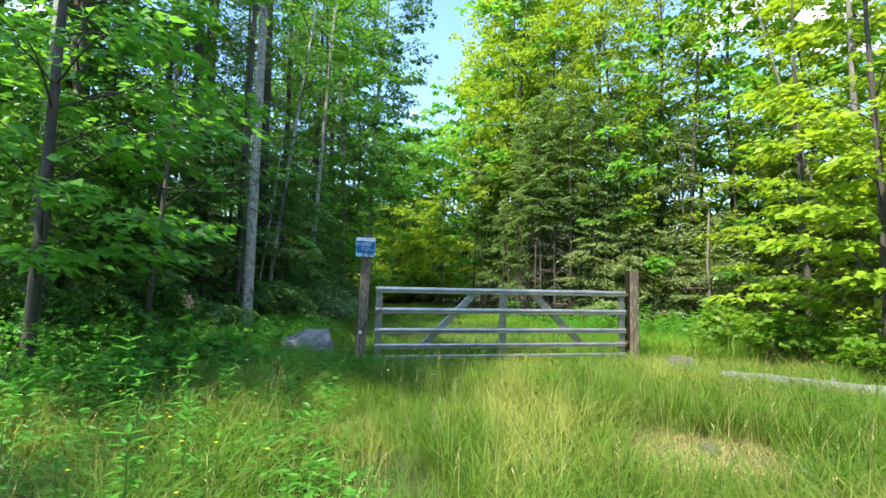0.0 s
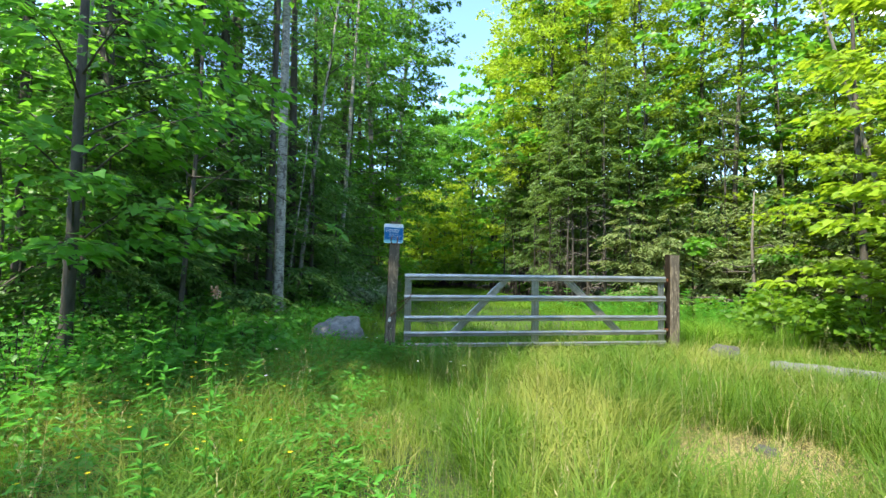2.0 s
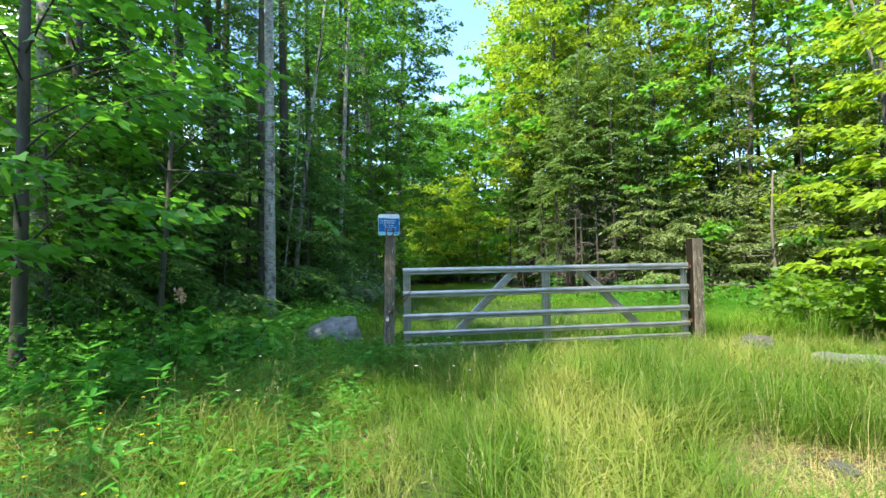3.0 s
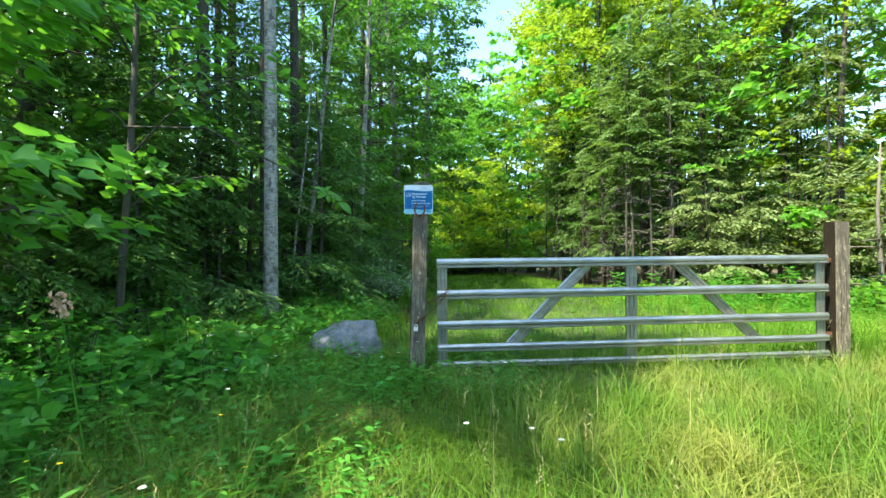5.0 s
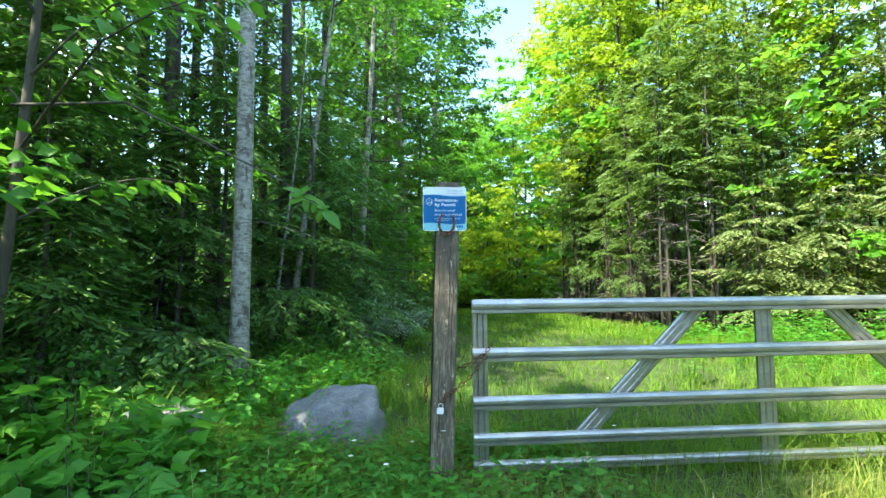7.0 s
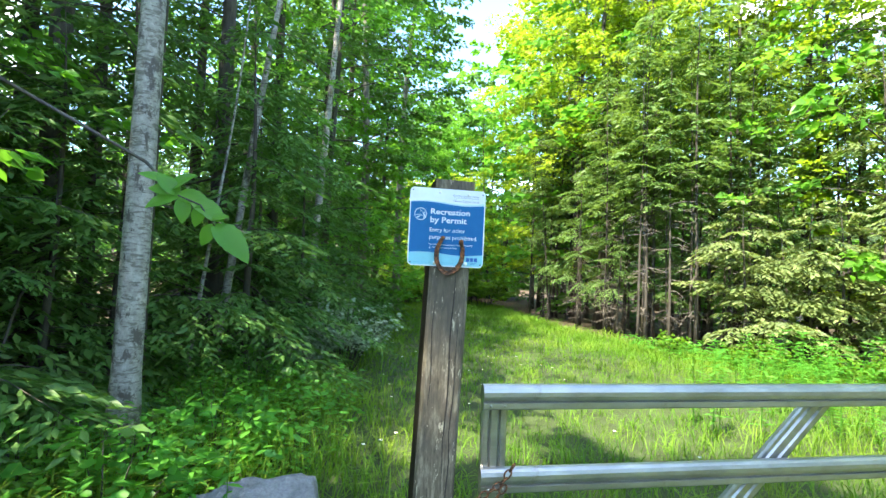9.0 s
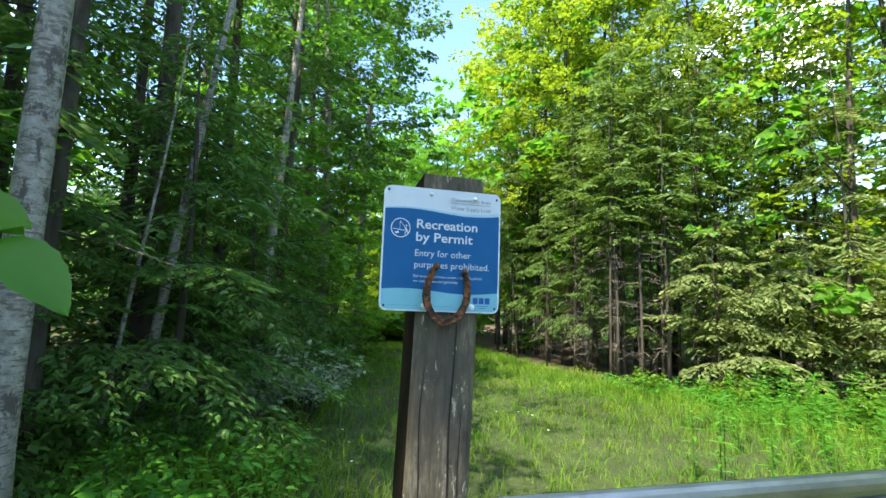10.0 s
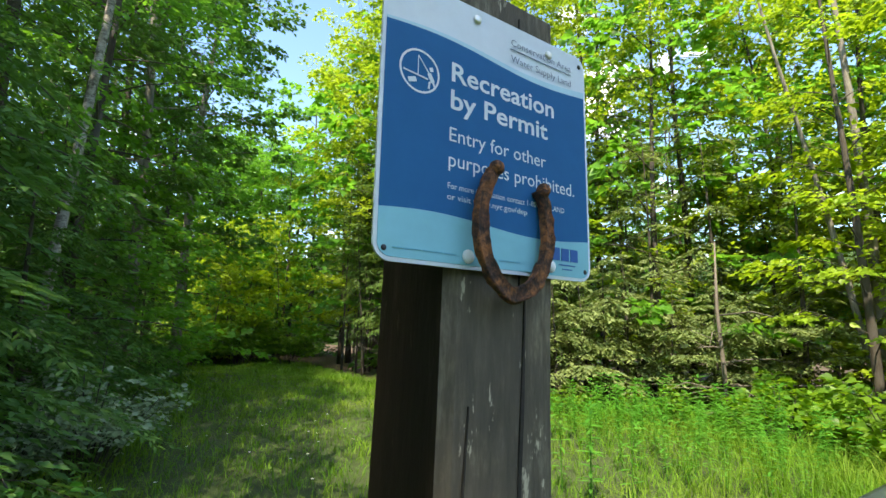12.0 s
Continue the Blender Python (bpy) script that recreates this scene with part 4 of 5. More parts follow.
for i, (x, y, s) in enumerate([(-2.3, 8.2, 1.0), (-1.25, 7.1, 0.8), (-2.7, 7.4, 1.05), (-1.9, 6.7, 0.85), (-2.0, 8.9, 0.8), (-2.1, 5.6, 0.8), (-1.2, 9.2, 0.8), (-0.85, 10.2, 0.8), (-2.9, 8.6, 1.0)]):
    again(bramble, x, y, 61 * i + 5, s)

# ---- posts, sign and gate ----
def timber_post(name, w, d, h, sink, seed, label, crack_at):
    """A squared post with worn edges, a split face and an uneven sawn top."""
    bm = bmesh.new()
    rng_p = random.Random(seed)
    rings = 26
    sect = []
    c = 0.012
    for sx, sy in ((-1, -1), (1, -1), (1, 1), (-1, 1)):
        for k in (0, 1):
            first = (sx * (w / 2 - c), sy * d / 2) if (sx * sy > 0) == (k == 1) else (sx * w / 2, sy * (d / 2 - c))
            sect.append(first)
    sect.sort(key=lambda q: math.atan2(q[1], q[0]))
    loops = []
    for i in range(rings + 1):
        z = -sink + (h + sink) * i / rings
        ring = []
        for k, (a, b) in enumerate(sect):
            j = 1 + 0.012 * noise.noise(Vector((k * 3.1, z * 4, seed)))
            zz = z + (0.012 * noise.noise(Vector((a * 30, b * 30, 7))) if i == rings else 0)
            ring.append(bm.verts.new((a * j, b * j + 0.002 * noise.noise(Vector((a * 9, z * 9, 2))), zz)))
        loops.append(ring)
    m = len(sect)
    for i in range(rings):
        for k in range(m):
            bm.faces.new((loops[i][k], loops[i][(k + 1) % m], loops[i + 1][(k + 1) % m], loops[i + 1][k]))
    bm.faces.new(loops[-1])
    bm.faces.new(loops[0][::-1])
    top = new(name)
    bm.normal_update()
    # West-facing sides take the near-black copy: their shade is in the colour.
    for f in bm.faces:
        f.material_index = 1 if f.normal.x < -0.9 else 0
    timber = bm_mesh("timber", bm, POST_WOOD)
    timber.materials.append(SHADED_SIDE_WOOD)
    part("timber", timber, top)
    for x0, z0, z1, wide in crack_at:
        s = Shape()
        n = 18
        v, f = [], []
        for i in range(n + 1):
            z = z0 + (z1 - z0) * i / n
            x = x0 + 0.006 * noise.noise(Vector((z * 5, x0 * 40, 1))) * 2
            t = wide * (0.35 + math.sin(math.pi * i / n)) * (0.7 + 0.5 * rng_p.random())
            y = -d / 2 - 0.0022
            v += [(x - t, y, z), (x + t, y, z), (x + t * 0.3, y + 0.012, z), (x - t * 0.3, y + 0.012, z)]
        for i in range(n):
            for k in range(4):
                f.append((i * 4 + k, i * 4 + (k + 1) % 4, i * 4 + 4 + (k + 1) % 4, i * 4 + 4 + k))
        f += [(0, 1, 2, 3), (n * 4 + 3, n * 4 + 2, n * 4 + 1, n * 4)]
        s.add(v, f)
        part("crack", s.mesh("crack", CRACK), top, "dark drying crack along the grain")
    return tagged(top, label, "post", "gate posts")


POST_Y = 7.872
post_w = timber_post("gate_post", 0.157, 0.165, 2.078, 0.4, 2, "weathered grey timber post carrying a blue sign", [(0.022, 0.95, 1.72, 0.0022), (-0.034, 0.2, 0.9, 0.002), (0.045, 0.5, 1.5, 0.0015), (0.012, 1.72, 2.06, 0.0014), (-0.05, 1.2, 1.6, 0.0012)])
post_w.matrix_basis = pose(0.558, POST_Y, 0, 0, 1.9, 0)
post_e = timber_post("gate_post", 0.175, 0.175, 1.64, 0.6, 8, "weathered grey timber hinge post of the gate", [(0.03, 0.5, 1.5, 0.002), (-0.04, 0.3, 1.2, 0.002)])
post_e.matrix_basis = pose(5.40, 7.90, 0, 0, 0.3, 0)


def plate_polygon(pts, depth):
    """A thin solid plate in the xz plane from an outline, its face towards -y."""
    bm = bmesh.new()
    a = [bm.verts.new((x, 0, z)) for x, z in pts]
    b = [bm.verts.new((x, depth, z)) for x, z in pts]
    bm.faces.new(a)
    bm.faces.new(b[::-1])
    for i in range(len(pts)):
        j = (i + 1) % len(pts)
        bm.faces.new((a[j], a[i], b[i], b[j]))
    bmesh.ops.recalc_face_normals(bm, faces=bm.faces)
    return bm


def rounded(w, h, r, inset=0.0, steps=6):
    out = []
    w, h, r = w - 2 * inset, h - 2 * inset, r - inset
    for cx, cz, a0 in ((w - r, h - r, 0), (r, h - r, 90), (r, r, 180), (w - r, r, 270)):
        for k in range(steps + 1):
            a = radians(a0 + 90 * k / steps)
            out.append((cx + r * math.cos(a) + inset, cz + r * math.sin(a) + inset))
    return out


def lettering(text, size, bold=0.0):
    cu = bpy.data.curves.new("lettering", "FONT")
    cu.body, cu.size, cu.offset, cu.extrude, cu.resolution_u = text, size, bold, 0.0, 3
    ob = bpy.data.objects.new("lettering", cu)
    me = bpy.data.meshes.new_from_object(ob)
    bpy.data.objects.remove(ob)
    return me


def build_sign():
    W, H = 0.297, 0.301
    sign = new("sign")
    part("plate", bm_mesh("plate", plate_polygon(rounded(W, H, 0.018), 0.003), SIGN_WHITE), sign, "white aluminium plate with rounded corners")

    us = [i / 24 for i in range(25)]
    x0, x1 = 0.004, W - 0.004
    upper, lower = lambda u: 0.2425 + 0.0050 * math.sin(2 * math.pi * u + 0.2), lambda u: 0.049 + 0.0048 * math.sin(2 * math.pi * u + 0.3)

    def band(name, low, high, mat, lift, label):
        pts = [(x0 + (x1 - x0) * u, low(u)) for u in us] + [(x0 + (x1 - x0) * u, high(u)) for u in reversed(us)]
        ob = part(name, bm_mesh(name, plate_polygon(pts, 0.0012), mat), sign, label)
        ob.location = (0, -lift, 0)
        return ob

    band("pale_band", upper, lambda u: upper(u) + 0.0085 * (0.35 + 0.65 * u), SIGN_PALE, 0.0008, "pale blue wave")
    field = band("blue_field", lower, upper, SIGN_BLUE, 0.0008, "royal blue printed field")
    bottom = [(x0 + (x1 - x0) * u, lower(u)) for u in reversed(us)] + [(x, z) for x, z in rounded(W, H, 0.018, 0.004) if z < 0.03]
    ob = part("aqua_band", bm_mesh("aqua_band", plate_polygon(bottom, 0.0012), SIGN_AQUA), sign, "pale aqua wave along the foot")
    ob.location = (0, -0.0008, 0)

    def words(text, x, z, size, mat, bold=0.0, width=None, on=None):
        me = lettering(text, size, bold)
        me.materials.clear()
        me.materials.append(mat)
        ob = part("lettering", me, on or sign)
        k = 1.0
        if width:
            xs = [v.co.x for v in me.vertices]
            k = width / (max(xs) - min(xs))
        ob.matrix_basis = pose(x, -0.0006 if on else -0.0014, z, 90) @ Matrix.Diagonal((k, 1, 1, 1))

    words("Recreation", 0.080, 0.2005, 0.031, SIGN_WHITE, 0.0005, 0.154, field)
    words("by Permit", 0.080, 0.1690, 0.031, SIGN_WHITE, 0.0005, 0.143, field)
    words("Entry for other", 0.079, 0.1325, 0.0225, SIGN_WHITE, 0.0, 0.140, field)
    words("purposes prohibited.", 0.079, 0.1050, 0.0225, SIGN_WHITE, 0.0, 0.189, field)
    words("For more information contact 1-800-575-LAND", 0.079, 0.0810, 0.0092, SIGN_WHITE, 0.0, 0.171, field)
    words("or visit www.nyc.gov/dep", 0.079, 0.0695, 0.0092, SIGN_WHITE, 0.0, 0.110, field)
    words("Conservation Area", 0.166, 0.2735, 0.0128, SIGN_GREY, 0.0, 0.103)
    words("Water Supply Land", 0.166, 0.2525, 0.0128, SIGN_GREY, 0.0, 0.103)

    def bar(x, z, w, h, mat, name="printed_bar", turn=0.0):
        ob = part(name, bm_mesh(name, plate_polygon([(-w / 2, -h / 2), (w / 2, -h / 2), (w / 2, h / 2), (-w / 2, h / 2)], 0.0008), mat), sign)
        ob.matrix_basis = pose(x + w / 2, -0.0016, z, 0, turn, 0)

    bar(0.166, 0.2690, 0.103, 0.0009, SIGN_GREY)
    for x, w in ((0.02, 0.03), (0.053, 0.022), (0.078, 0.014), (0.12, 0.024), (0.148, 0.03)):
        bar(x, 0.0135, w, 0.0013, SIGN_FAINT)
    for k in range(3):
        bar(0.229 + 0.0155 * k, 0.030, 0.0125, 0.015, SIGN_NAVY, "printed_mark")
    bar(0.24, 0.0175, 0.028, 0.0012, SIGN_NAVY)
    bar(0.246, 0.0125, 0.016, 0.0012, SIGN_NAVY)
    # a ring with a rod, line and water drawn as plain strokes
    ring = bmesh.new()
    r0, r1, n = 0.0215, 0.0238, 40
    o = [ring.verts.new((r1 * math.cos(2 * math.pi * k / n), 0, r1 * math.sin(2 * math.pi * k / n))) for k in range(n)]
    i_ = [ring.verts.new((r0 * math.cos(2 * math.pi * k / n), 0, r0 * math.sin(2 * math.pi * k / n))) for k in range(n)]
    for k in range(n):
        q = (k + 1) % n
        ring.faces.new((o[k], o[q], i_[q], i_[k]))
    ob = part("emblem_ring", bm_mesh("emblem_ring", ring, SIGN_WHITE), field, "white printed ring")
    cx, cz = 0.043, 0.198
    ob.location = (cx, -0.0006, cz)

    def stroke(ax, az, bx, bz, w):
        ln = math.hypot(bx - ax, bz - az)
        me = bm_mesh("emblem_stroke", plate_polygon([(-ln / 2, -w / 2), (ln / 2, -w / 2), (ln / 2, w / 2), (-ln / 2, w / 2)], 0.0006), SIGN_WHITE)
        ob = part("emblem_stroke", me, field)
        ob.matrix_basis = pose(cx + (ax + bx) / 2, -0.0006, cz + (az + bz) / 2, 0, -math.degrees(math.atan2(bz - az, bx - ax)), 0)

    for s in ((-0.002, 0.017, 0.011, 0.001, 0.001), (-0.002, 0.017, -0.002, -0.006, 0.0008), (-0.019, -0.003, 0.010, -0.006, 0.0016), (0.011, 0.001, 0.016, -0.008, 0.0045),
              (0.013, 0.008, 0.0145, 0.004, 0.004), (-0.013, -0.013, -0.004, -0.010, 0.005), (0.012, -0.008, 0.011, -0.016, 0.002), (0.016, -0.008, 0.018, -0.012, 0.002)):
        stroke(*s)

    def stud(x, z, r, mat, name, label, lift=0.004):
        bm = bmesh.new()
        bmesh.ops.create_uvsphere(bm, u_segments=12, v_segments=8, radius=r)
        for v in bm.verts:
            v.co.y *= 0.55
        ob = part(name, bm_mesh(name, bm, mat, True), sign, label)
        ob.location = (x, -lift * 0.3, z)

    for x, z in ((0.011, 0.290), (0.286, 0.287), (0.011, 0.012), (0.286, 0.012)):
        stud(x, z, 0.003, DARK_HOLE, "corner_hole", "dark drilled corner hole", 0.002)
    stud(0.116, 0.2865, 0.0055, BRASS_LOCK, "screw", "grey steel screw head")
    stud(0.229, 0.2835, 0.0055, BRASS_LOCK, "screw", "grey steel screw head")
    stud(0.107, 0.013, 0.0075, WHITE_CAP, "cap_nail", "white plastic cap nail")
    stud(0.226, 0.014, 0.0075, WHITE_CAP, "cap_nail", "white plastic cap nail")
    sign.matrix_basis = pose(0.446, 7.7805, 1.738, 0, 0.4, 0)
    tagged(sign, "blue and white metal permit sign screwed on timber post", "sign")


build_sign()


def build_horseshoe():
    bm = bmesh.new()
    rng_h = random.Random(4)
    n, sides = 72, 16
    rings = []
    for i in range(n + 1):
        u = -1 + 2 * i / n
        a = u * radians(136)
        rx, rz = 0.052, 0.074
        x = rx * math.sin(a) * (1 if abs(u) < 0.6 else 1 - 0.10 * (abs(u) - 0.6))
        z = -rz * math.cos(a) - 0.003 * math.exp(-(a / 0.22) ** 2)
        tx, tz = rx * math.cos(a), rz * math.sin(a)
        ln = math.hypot(tx, tz)
        nx, nz = tz / ln, -tx / ln
        wide = 0.0088 - 0.0020 * abs(u) ** 2
        thick = 0.0062 + (0.004 if abs(u) > 0.95 else 0)
        ring = []
        for k in range(sides):
            w = 2 * math.pi * k / sides
            g = 1 + 0.26 * noise.noise(Vector((x * 90, z * 90, k * 0.6))) + rng_h.uniform(-0.06, 0.06)
            cw, sw = math.cos(w), math.sin(w)
            cw, sw = math.copysign(abs(cw) ** 0.6, cw), math.copysign(abs(sw) ** 0.6, sw)
            groove = 0.55 if k in (11, 12, 13) and 5 < i < n - 5 else 1
            ring.append(bm.verts.new((x + nx * cw * wide * g, sw * thick * g * groove, z + nz * cw * wide * g)))
        rings.append(ring)
    for i in range(n):
        for k in range(sides):
            q = (k + 1) % sides
            bm.faces.new((rings[i][k], rings[i][q], rings[i + 1][q], rings[i + 1][k]))
    bm.faces.new(rings[0])
    bm.faces.new(rings[-1][::-1])
    bmesh.ops.recalc_face_normals(bm, faces=bm.faces)
    shoe = new("horseshoe")
    part("iron_bar", bm_mesh("iron_bar", bm, RUST, True), shoe)
    for x, z in ((-0.048, 0.053), (0.048, 0.053)):
        b = bmesh.new()
        bmesh.ops.create_uvsphere(b, u_segments=10, v_segments=7, radius=0.0085)
        ob = part("nail", bm_mesh("nail", b, RUST, True), shoe, "rusty nail head")
        ob.location = (x * 0.78 if z > 0 else x, -0.004, z)
    shoe.matrix_basis = pose(0.607, 7.766, 1.788, -3, 8, 4)
    tagged(shoe, "rusty iron horseshoe nailed upright over a sign", "horseshoe")


build_horseshoe()

GATE_X0, GATE_X1, GATE_Y = 0.785, 5.255, 7.873


def rail_mesh(length, h, d):
    """Roll-formed rail: a bulged face, a groove and a flat lower lip, hollow behind."""
    outline = [(0.0, 0.0), (-0.48, 0.01), (-0.56, 0.06), (-0.56, 0.27), (-0.30, 0.31), (-0.50, 0.37), (-0.56, 0.52), (-0.55, 0.70), (-0.46, 0.86), (-0.28, 0.96), (0.0, 1.0),
               (0.28, 0.96), (0.44, 0.84), (0.44, 0.40), (0.22, 0.30), (0.30, 0.22), (0.30, 0.05)]
    bm = bmesh.new()
    cuts = 8
    rows = []
    for i in range(cuts + 1):
        x = length * i / cuts
        sag = 0.003 * noise.noise(Vector((x * 1.7, h * 40, 3)))
        rows.append([bm.verts.new((x, a * d, (b - 0.5) * h + sag)) for a, b in outline])
    m = len(outline)
    for i in range(cuts):
        for k in range(m):
            q = (k + 1) % m
            bm.faces.new((rows[i][k], rows[i][q], rows[i + 1][q], rows[i + 1][k]))
    bm.faces.new(rows[0])
    bm.faces.new(rows[-1][::-1])
    bmesh.ops.recalc_face_normals(bm, faces=bm.faces)
    me = bm_mesh("rail", bm, GALVANISED)
    return me


def fluted_mesh(length, w, d):
    """A fluted flat channel, as used for the stiles and braces."""
    outline = [(-0.5, 0.3), (-0.5, -0.35), (-0.40, -0.5), (-0.26, -0.5), (-0.2, -0.2), (-0.13, -0.5), (0.13, -0.5), (0.2, -0.2), (0.26, -0.5), (0.40, -0.5), (0.5, -0.35), (0.5, 0.3)]
    bm = bmesh.new()
    a = [bm.verts.new((x * w, y * d, 0)) for x, y in outline]
    b = [bm.verts.new((x * w, y * d, length)) for x, y in outline]
    for k in range(len(outline)):
        q = (k + 1) % len(outline)
        bm.faces.new((a[k], a[q], b[q], b[k]))
    bm.faces.new(a)
    bm.faces.new(b[::-1])
    bmesh.ops.recalc_face_normals(bm, faces=bm.faces)
    return bm_mesh("stile", bm, GALVANISED)


RAIL_TOPS = [(1.268, 0.100), (0.934, 0.096), (0.607, 0.092), (0.358, 0.078), (0.175, 0.066)]


def build_gate():
    gate = new("farm_gate")
    ln = GATE_X1 - GATE_X0
    rivet = bmesh.new()
    bmesh.ops.create_uvsphere(rivet, u_segments=8, v_segments=5, radius=0.007)
    rivet = bm_mesh("rivet", rivet, GALVANISED, True)
    for z, h in RAIL_TOPS:
        r = part("rail", rail_mesh(ln, h, 0.05), gate)
        r.location = (0, 0, z - h / 2)
        for x in (0.03, 0.09, 2.12, 2.19, ln - 0.09, ln - 0.035):
            b = part("rivet", rivet, r)
            b.location = (x, -0.028, -h * 0.33)
    low, high = 0.07, 1.20
    for x, w in ((0.058, 0.105), (2.155, 0.125), (ln - 0.062, 0.105)):
        s = part("stile", fluted_mesh(high - low, w, 0.03), gate)
        s.location = (x, 0.026, low)
    for x_top, x_low in ((1.672, 0.77), (2.705, 3.66)):
        a, b = Vector((x_top, 0, 1.19)), Vector((x_low, 0, 0.30))
        v = a - b
        s = part("brace", fluted_mesh(v.length, 0.115, 0.026), gate)
        s.matrix_basis = pose(b.x, 0.052, b.z, 0, math.degrees(math.atan2(v.x, v.z)), 0)
    for z in (1.20, 0.35):
        bm = bmesh.new()
        bmesh.ops.create_cube(bm, size=1.0)
        for v in bm.verts:
            v.co = Vector((v.co.x * 0.10, v.co.y * 0.03, v.co.z * 0.06))
        bmesh.ops.bevel(bm, geom=bm.edges[:], offset=0.006, segments=2, affect="EDGES")
        hb = part("hinge", bm_mesh("hinge", bm, RUST), gate, "rusty strap hinge")
        hb.location = (ln + 0.03, 0.02, z)
    gate.matrix_basis = pose(GATE_X0, GATE_Y, 0)
    tagged(gate, "galvanised five-bar steel farm gate with diagonal braces, closed", "gate")


build_gate()


def link_mesh(r, ln, w):
    s = Shape()
    n = 18
    pts = []
    for k in range(n):
        a = 2 * math.pi * k / n
        pts.append(((w if math.cos(a) > 0 else w) * math.cos(a), 0, ln * math.sin(a)))
    verts, faces, m = [], [], 6
    for k in range(n):
        p, q = Vector(pts[k]), Vector(pts[(k + 1) % n]) - Vector(pts[k - 1])
        q.normalize()
        o, y = q.cross(Vector((0, 1, 0))), Vector((0, 1, 0))
        for j in range(m):
            b = 2 * math.pi * j / m
            verts.append(tuple(p + (o * math.cos(b) + y * math.sin(b)) * r))
    for k in range(n):
        for j in range(m):
            a, b = k * m, ((k + 1) % n) * m
            i = (j + 1) % m
            faces.append((a + j, a + i, b + i, b + j))
    s.add(verts, faces)
    return s.mesh("chain_link", RUST, True)


def build_chain():
    chain = new("chain")
    me = link_mesh(0.0035, 0.019, 0.0115)
    way = [(0.90, 7.81, 0.955), (0.86, 7.805, 0.90), (0.80, 7.80, 0.865), (0.735, 7.81, 0.83), (0.665, 7.84, 0.80)]
    way2 = [(0.86, 7.795, 0.88), (0.79, 7.79, 0.79), (0.72, 7.783, 0.72), (0.65, 7.774, 0.675), (0.59, 7.770, 0.64), (0.562, 7.768, 0.59)]
    way3 = [(0.465, 7.80, 0.75), (0.463, 7.80, 0.66), (0.462, 7.80, 0.58)]
    i = 0
    for w in (way, way2, way3):
        ln = sum((Vector(w[k + 1]) - Vector(w[k])).length for k in range(len(w) - 1))
        m = int(ln / 0.031)
        for k in range(m):
            p, q = along(w, k / m), along(w, min(0.999, (k + 0.6) / m))
            d = (q - p).normalized()
            ob = part("chain_link", me, chain)
            turn = d.to_track_quat("Z", "Y").to_matrix().to_4x4() @ pose(0, 0, 0, 0, 0, 90 * (i % 2) + 20)
            ob.matrix_basis = Matrix.Translation(p) @ turn
            i += 1
    tagged(chain, "rusty steel chain tying gate end to post", "chain")
    lock = new("padlock")
    bm = bmesh.new()
    bmesh.ops.create_cube(bm, size=1.0)
    for v in bm.verts:
        v.co = Vector((v.co.x * 0.045, v.co.y * 0.02, v.co.z * 0.042))
    bmesh.ops.bevel(bm, geom=bm.edges[:], offset=0.005, segments=2, affect="EDGES")
    part("lock_body", bm_mesh("lock_body", bm, TAG), lock)
    s = Shape()
    s.tube([(-0.014, 0, 0.015), (-0.014, 0, 0.036), (-0.008, 0, 0.046), (0.008, 0, 0.046), (0.014, 0, 0.036), (0.014, 0, 0.015)], [0.004] * 6, 7)
    part("shackle", s.mesh("shackle", BRASS_LOCK, True), lock)
    lock.matrix_basis = pose(0.553, 7.768, 0.545, 0, 6, 0)
    tagged(lock, "small pale padlock hanging from rusty chain", "padlock")


build_chain()


# ---- stones and log ----
def boulder(x, y, size, seed, label, sink=0.1, turn=0.0, rock=None, cuts=(), facets=11):
    bm = bmesh.new()
    bmesh.ops.create_icosphere(bm, subdivisions=5, radius=1.0)
    rng_b = random.Random(seed)
    planes = [(Vector((rng_b.gauss(0, 1), rng_b.gauss(0, 1), rng_b.gauss(0.2, 1))).normalized(), rng_b.uniform(0.62, 0.85)) for _ in range(facets)]
    planes += [(Vector((0.1, -0.1, 1)).normalized(), 0.62)] if not cuts else [(Vector(c[:3]).normalized(), c[3]) for c in cuts]
    for v in bm.verts:
        d = v.co.normalized()
        k = min([1.0] + [c / max(0.05, d.dot(n)) for n, c in planes if d.dot(n) > 0.05])
        k *= 1 + 0.10 * noise.noise(d * 2.2 + Vector((seed, 0, 0))) + 0.06 * noise.noise(d * 6) + 0.035 * noise.noise(d * 15) + 0.014 * noise.noise(d * 34)
        v.co = Vector((d.x * size[0], d.y * size[1], d.z * size[2])) * k
    ob = new("boulder", bm_mesh("boulder", bm, rock or STONE, True))
    ob.matrix_basis = pose(x, y, float(ground_z(x, y)) + size[2] * 0.62 - sink, 0, 0, turn)
    return tagged(ob, label, "boulder", "boulders near the gate")


boulder(-0.28, 8.78, (0.53, 0.44, 0.49), 3, "rough grey angular boulder in the weeds", 0.225, 4, None,
        ((0.05, -0.12, 1, 0.80), (-0.50, -0.15, 1, 0.74), (1, -0.15, 0.18, 0.80), (0.55, -1, 0.30, 0.76), (-0.45, -1, 0.35, 0.74), (-1, -0.2, 0.45, 0.84), (0.3, -0.6, 0.9, 0.78)), 6)
boulder(-1.50, 8.50, (0.36, 0.30, 0.40), 5, "grey slanting rock mostly hidden by leaves", 0.04, 60)
boulder(3.22, 3.62, (0.13, 0.09, 0.06), 12, "small dark stone bared in worn grass", 0.02, 25, DARK_STONE)
boulder(5.85, 7.2, (0.38, 0.26, 0.20), 9, "flat dark stone sunk in grass by a post", 0.02, 20, DARK_STONE)


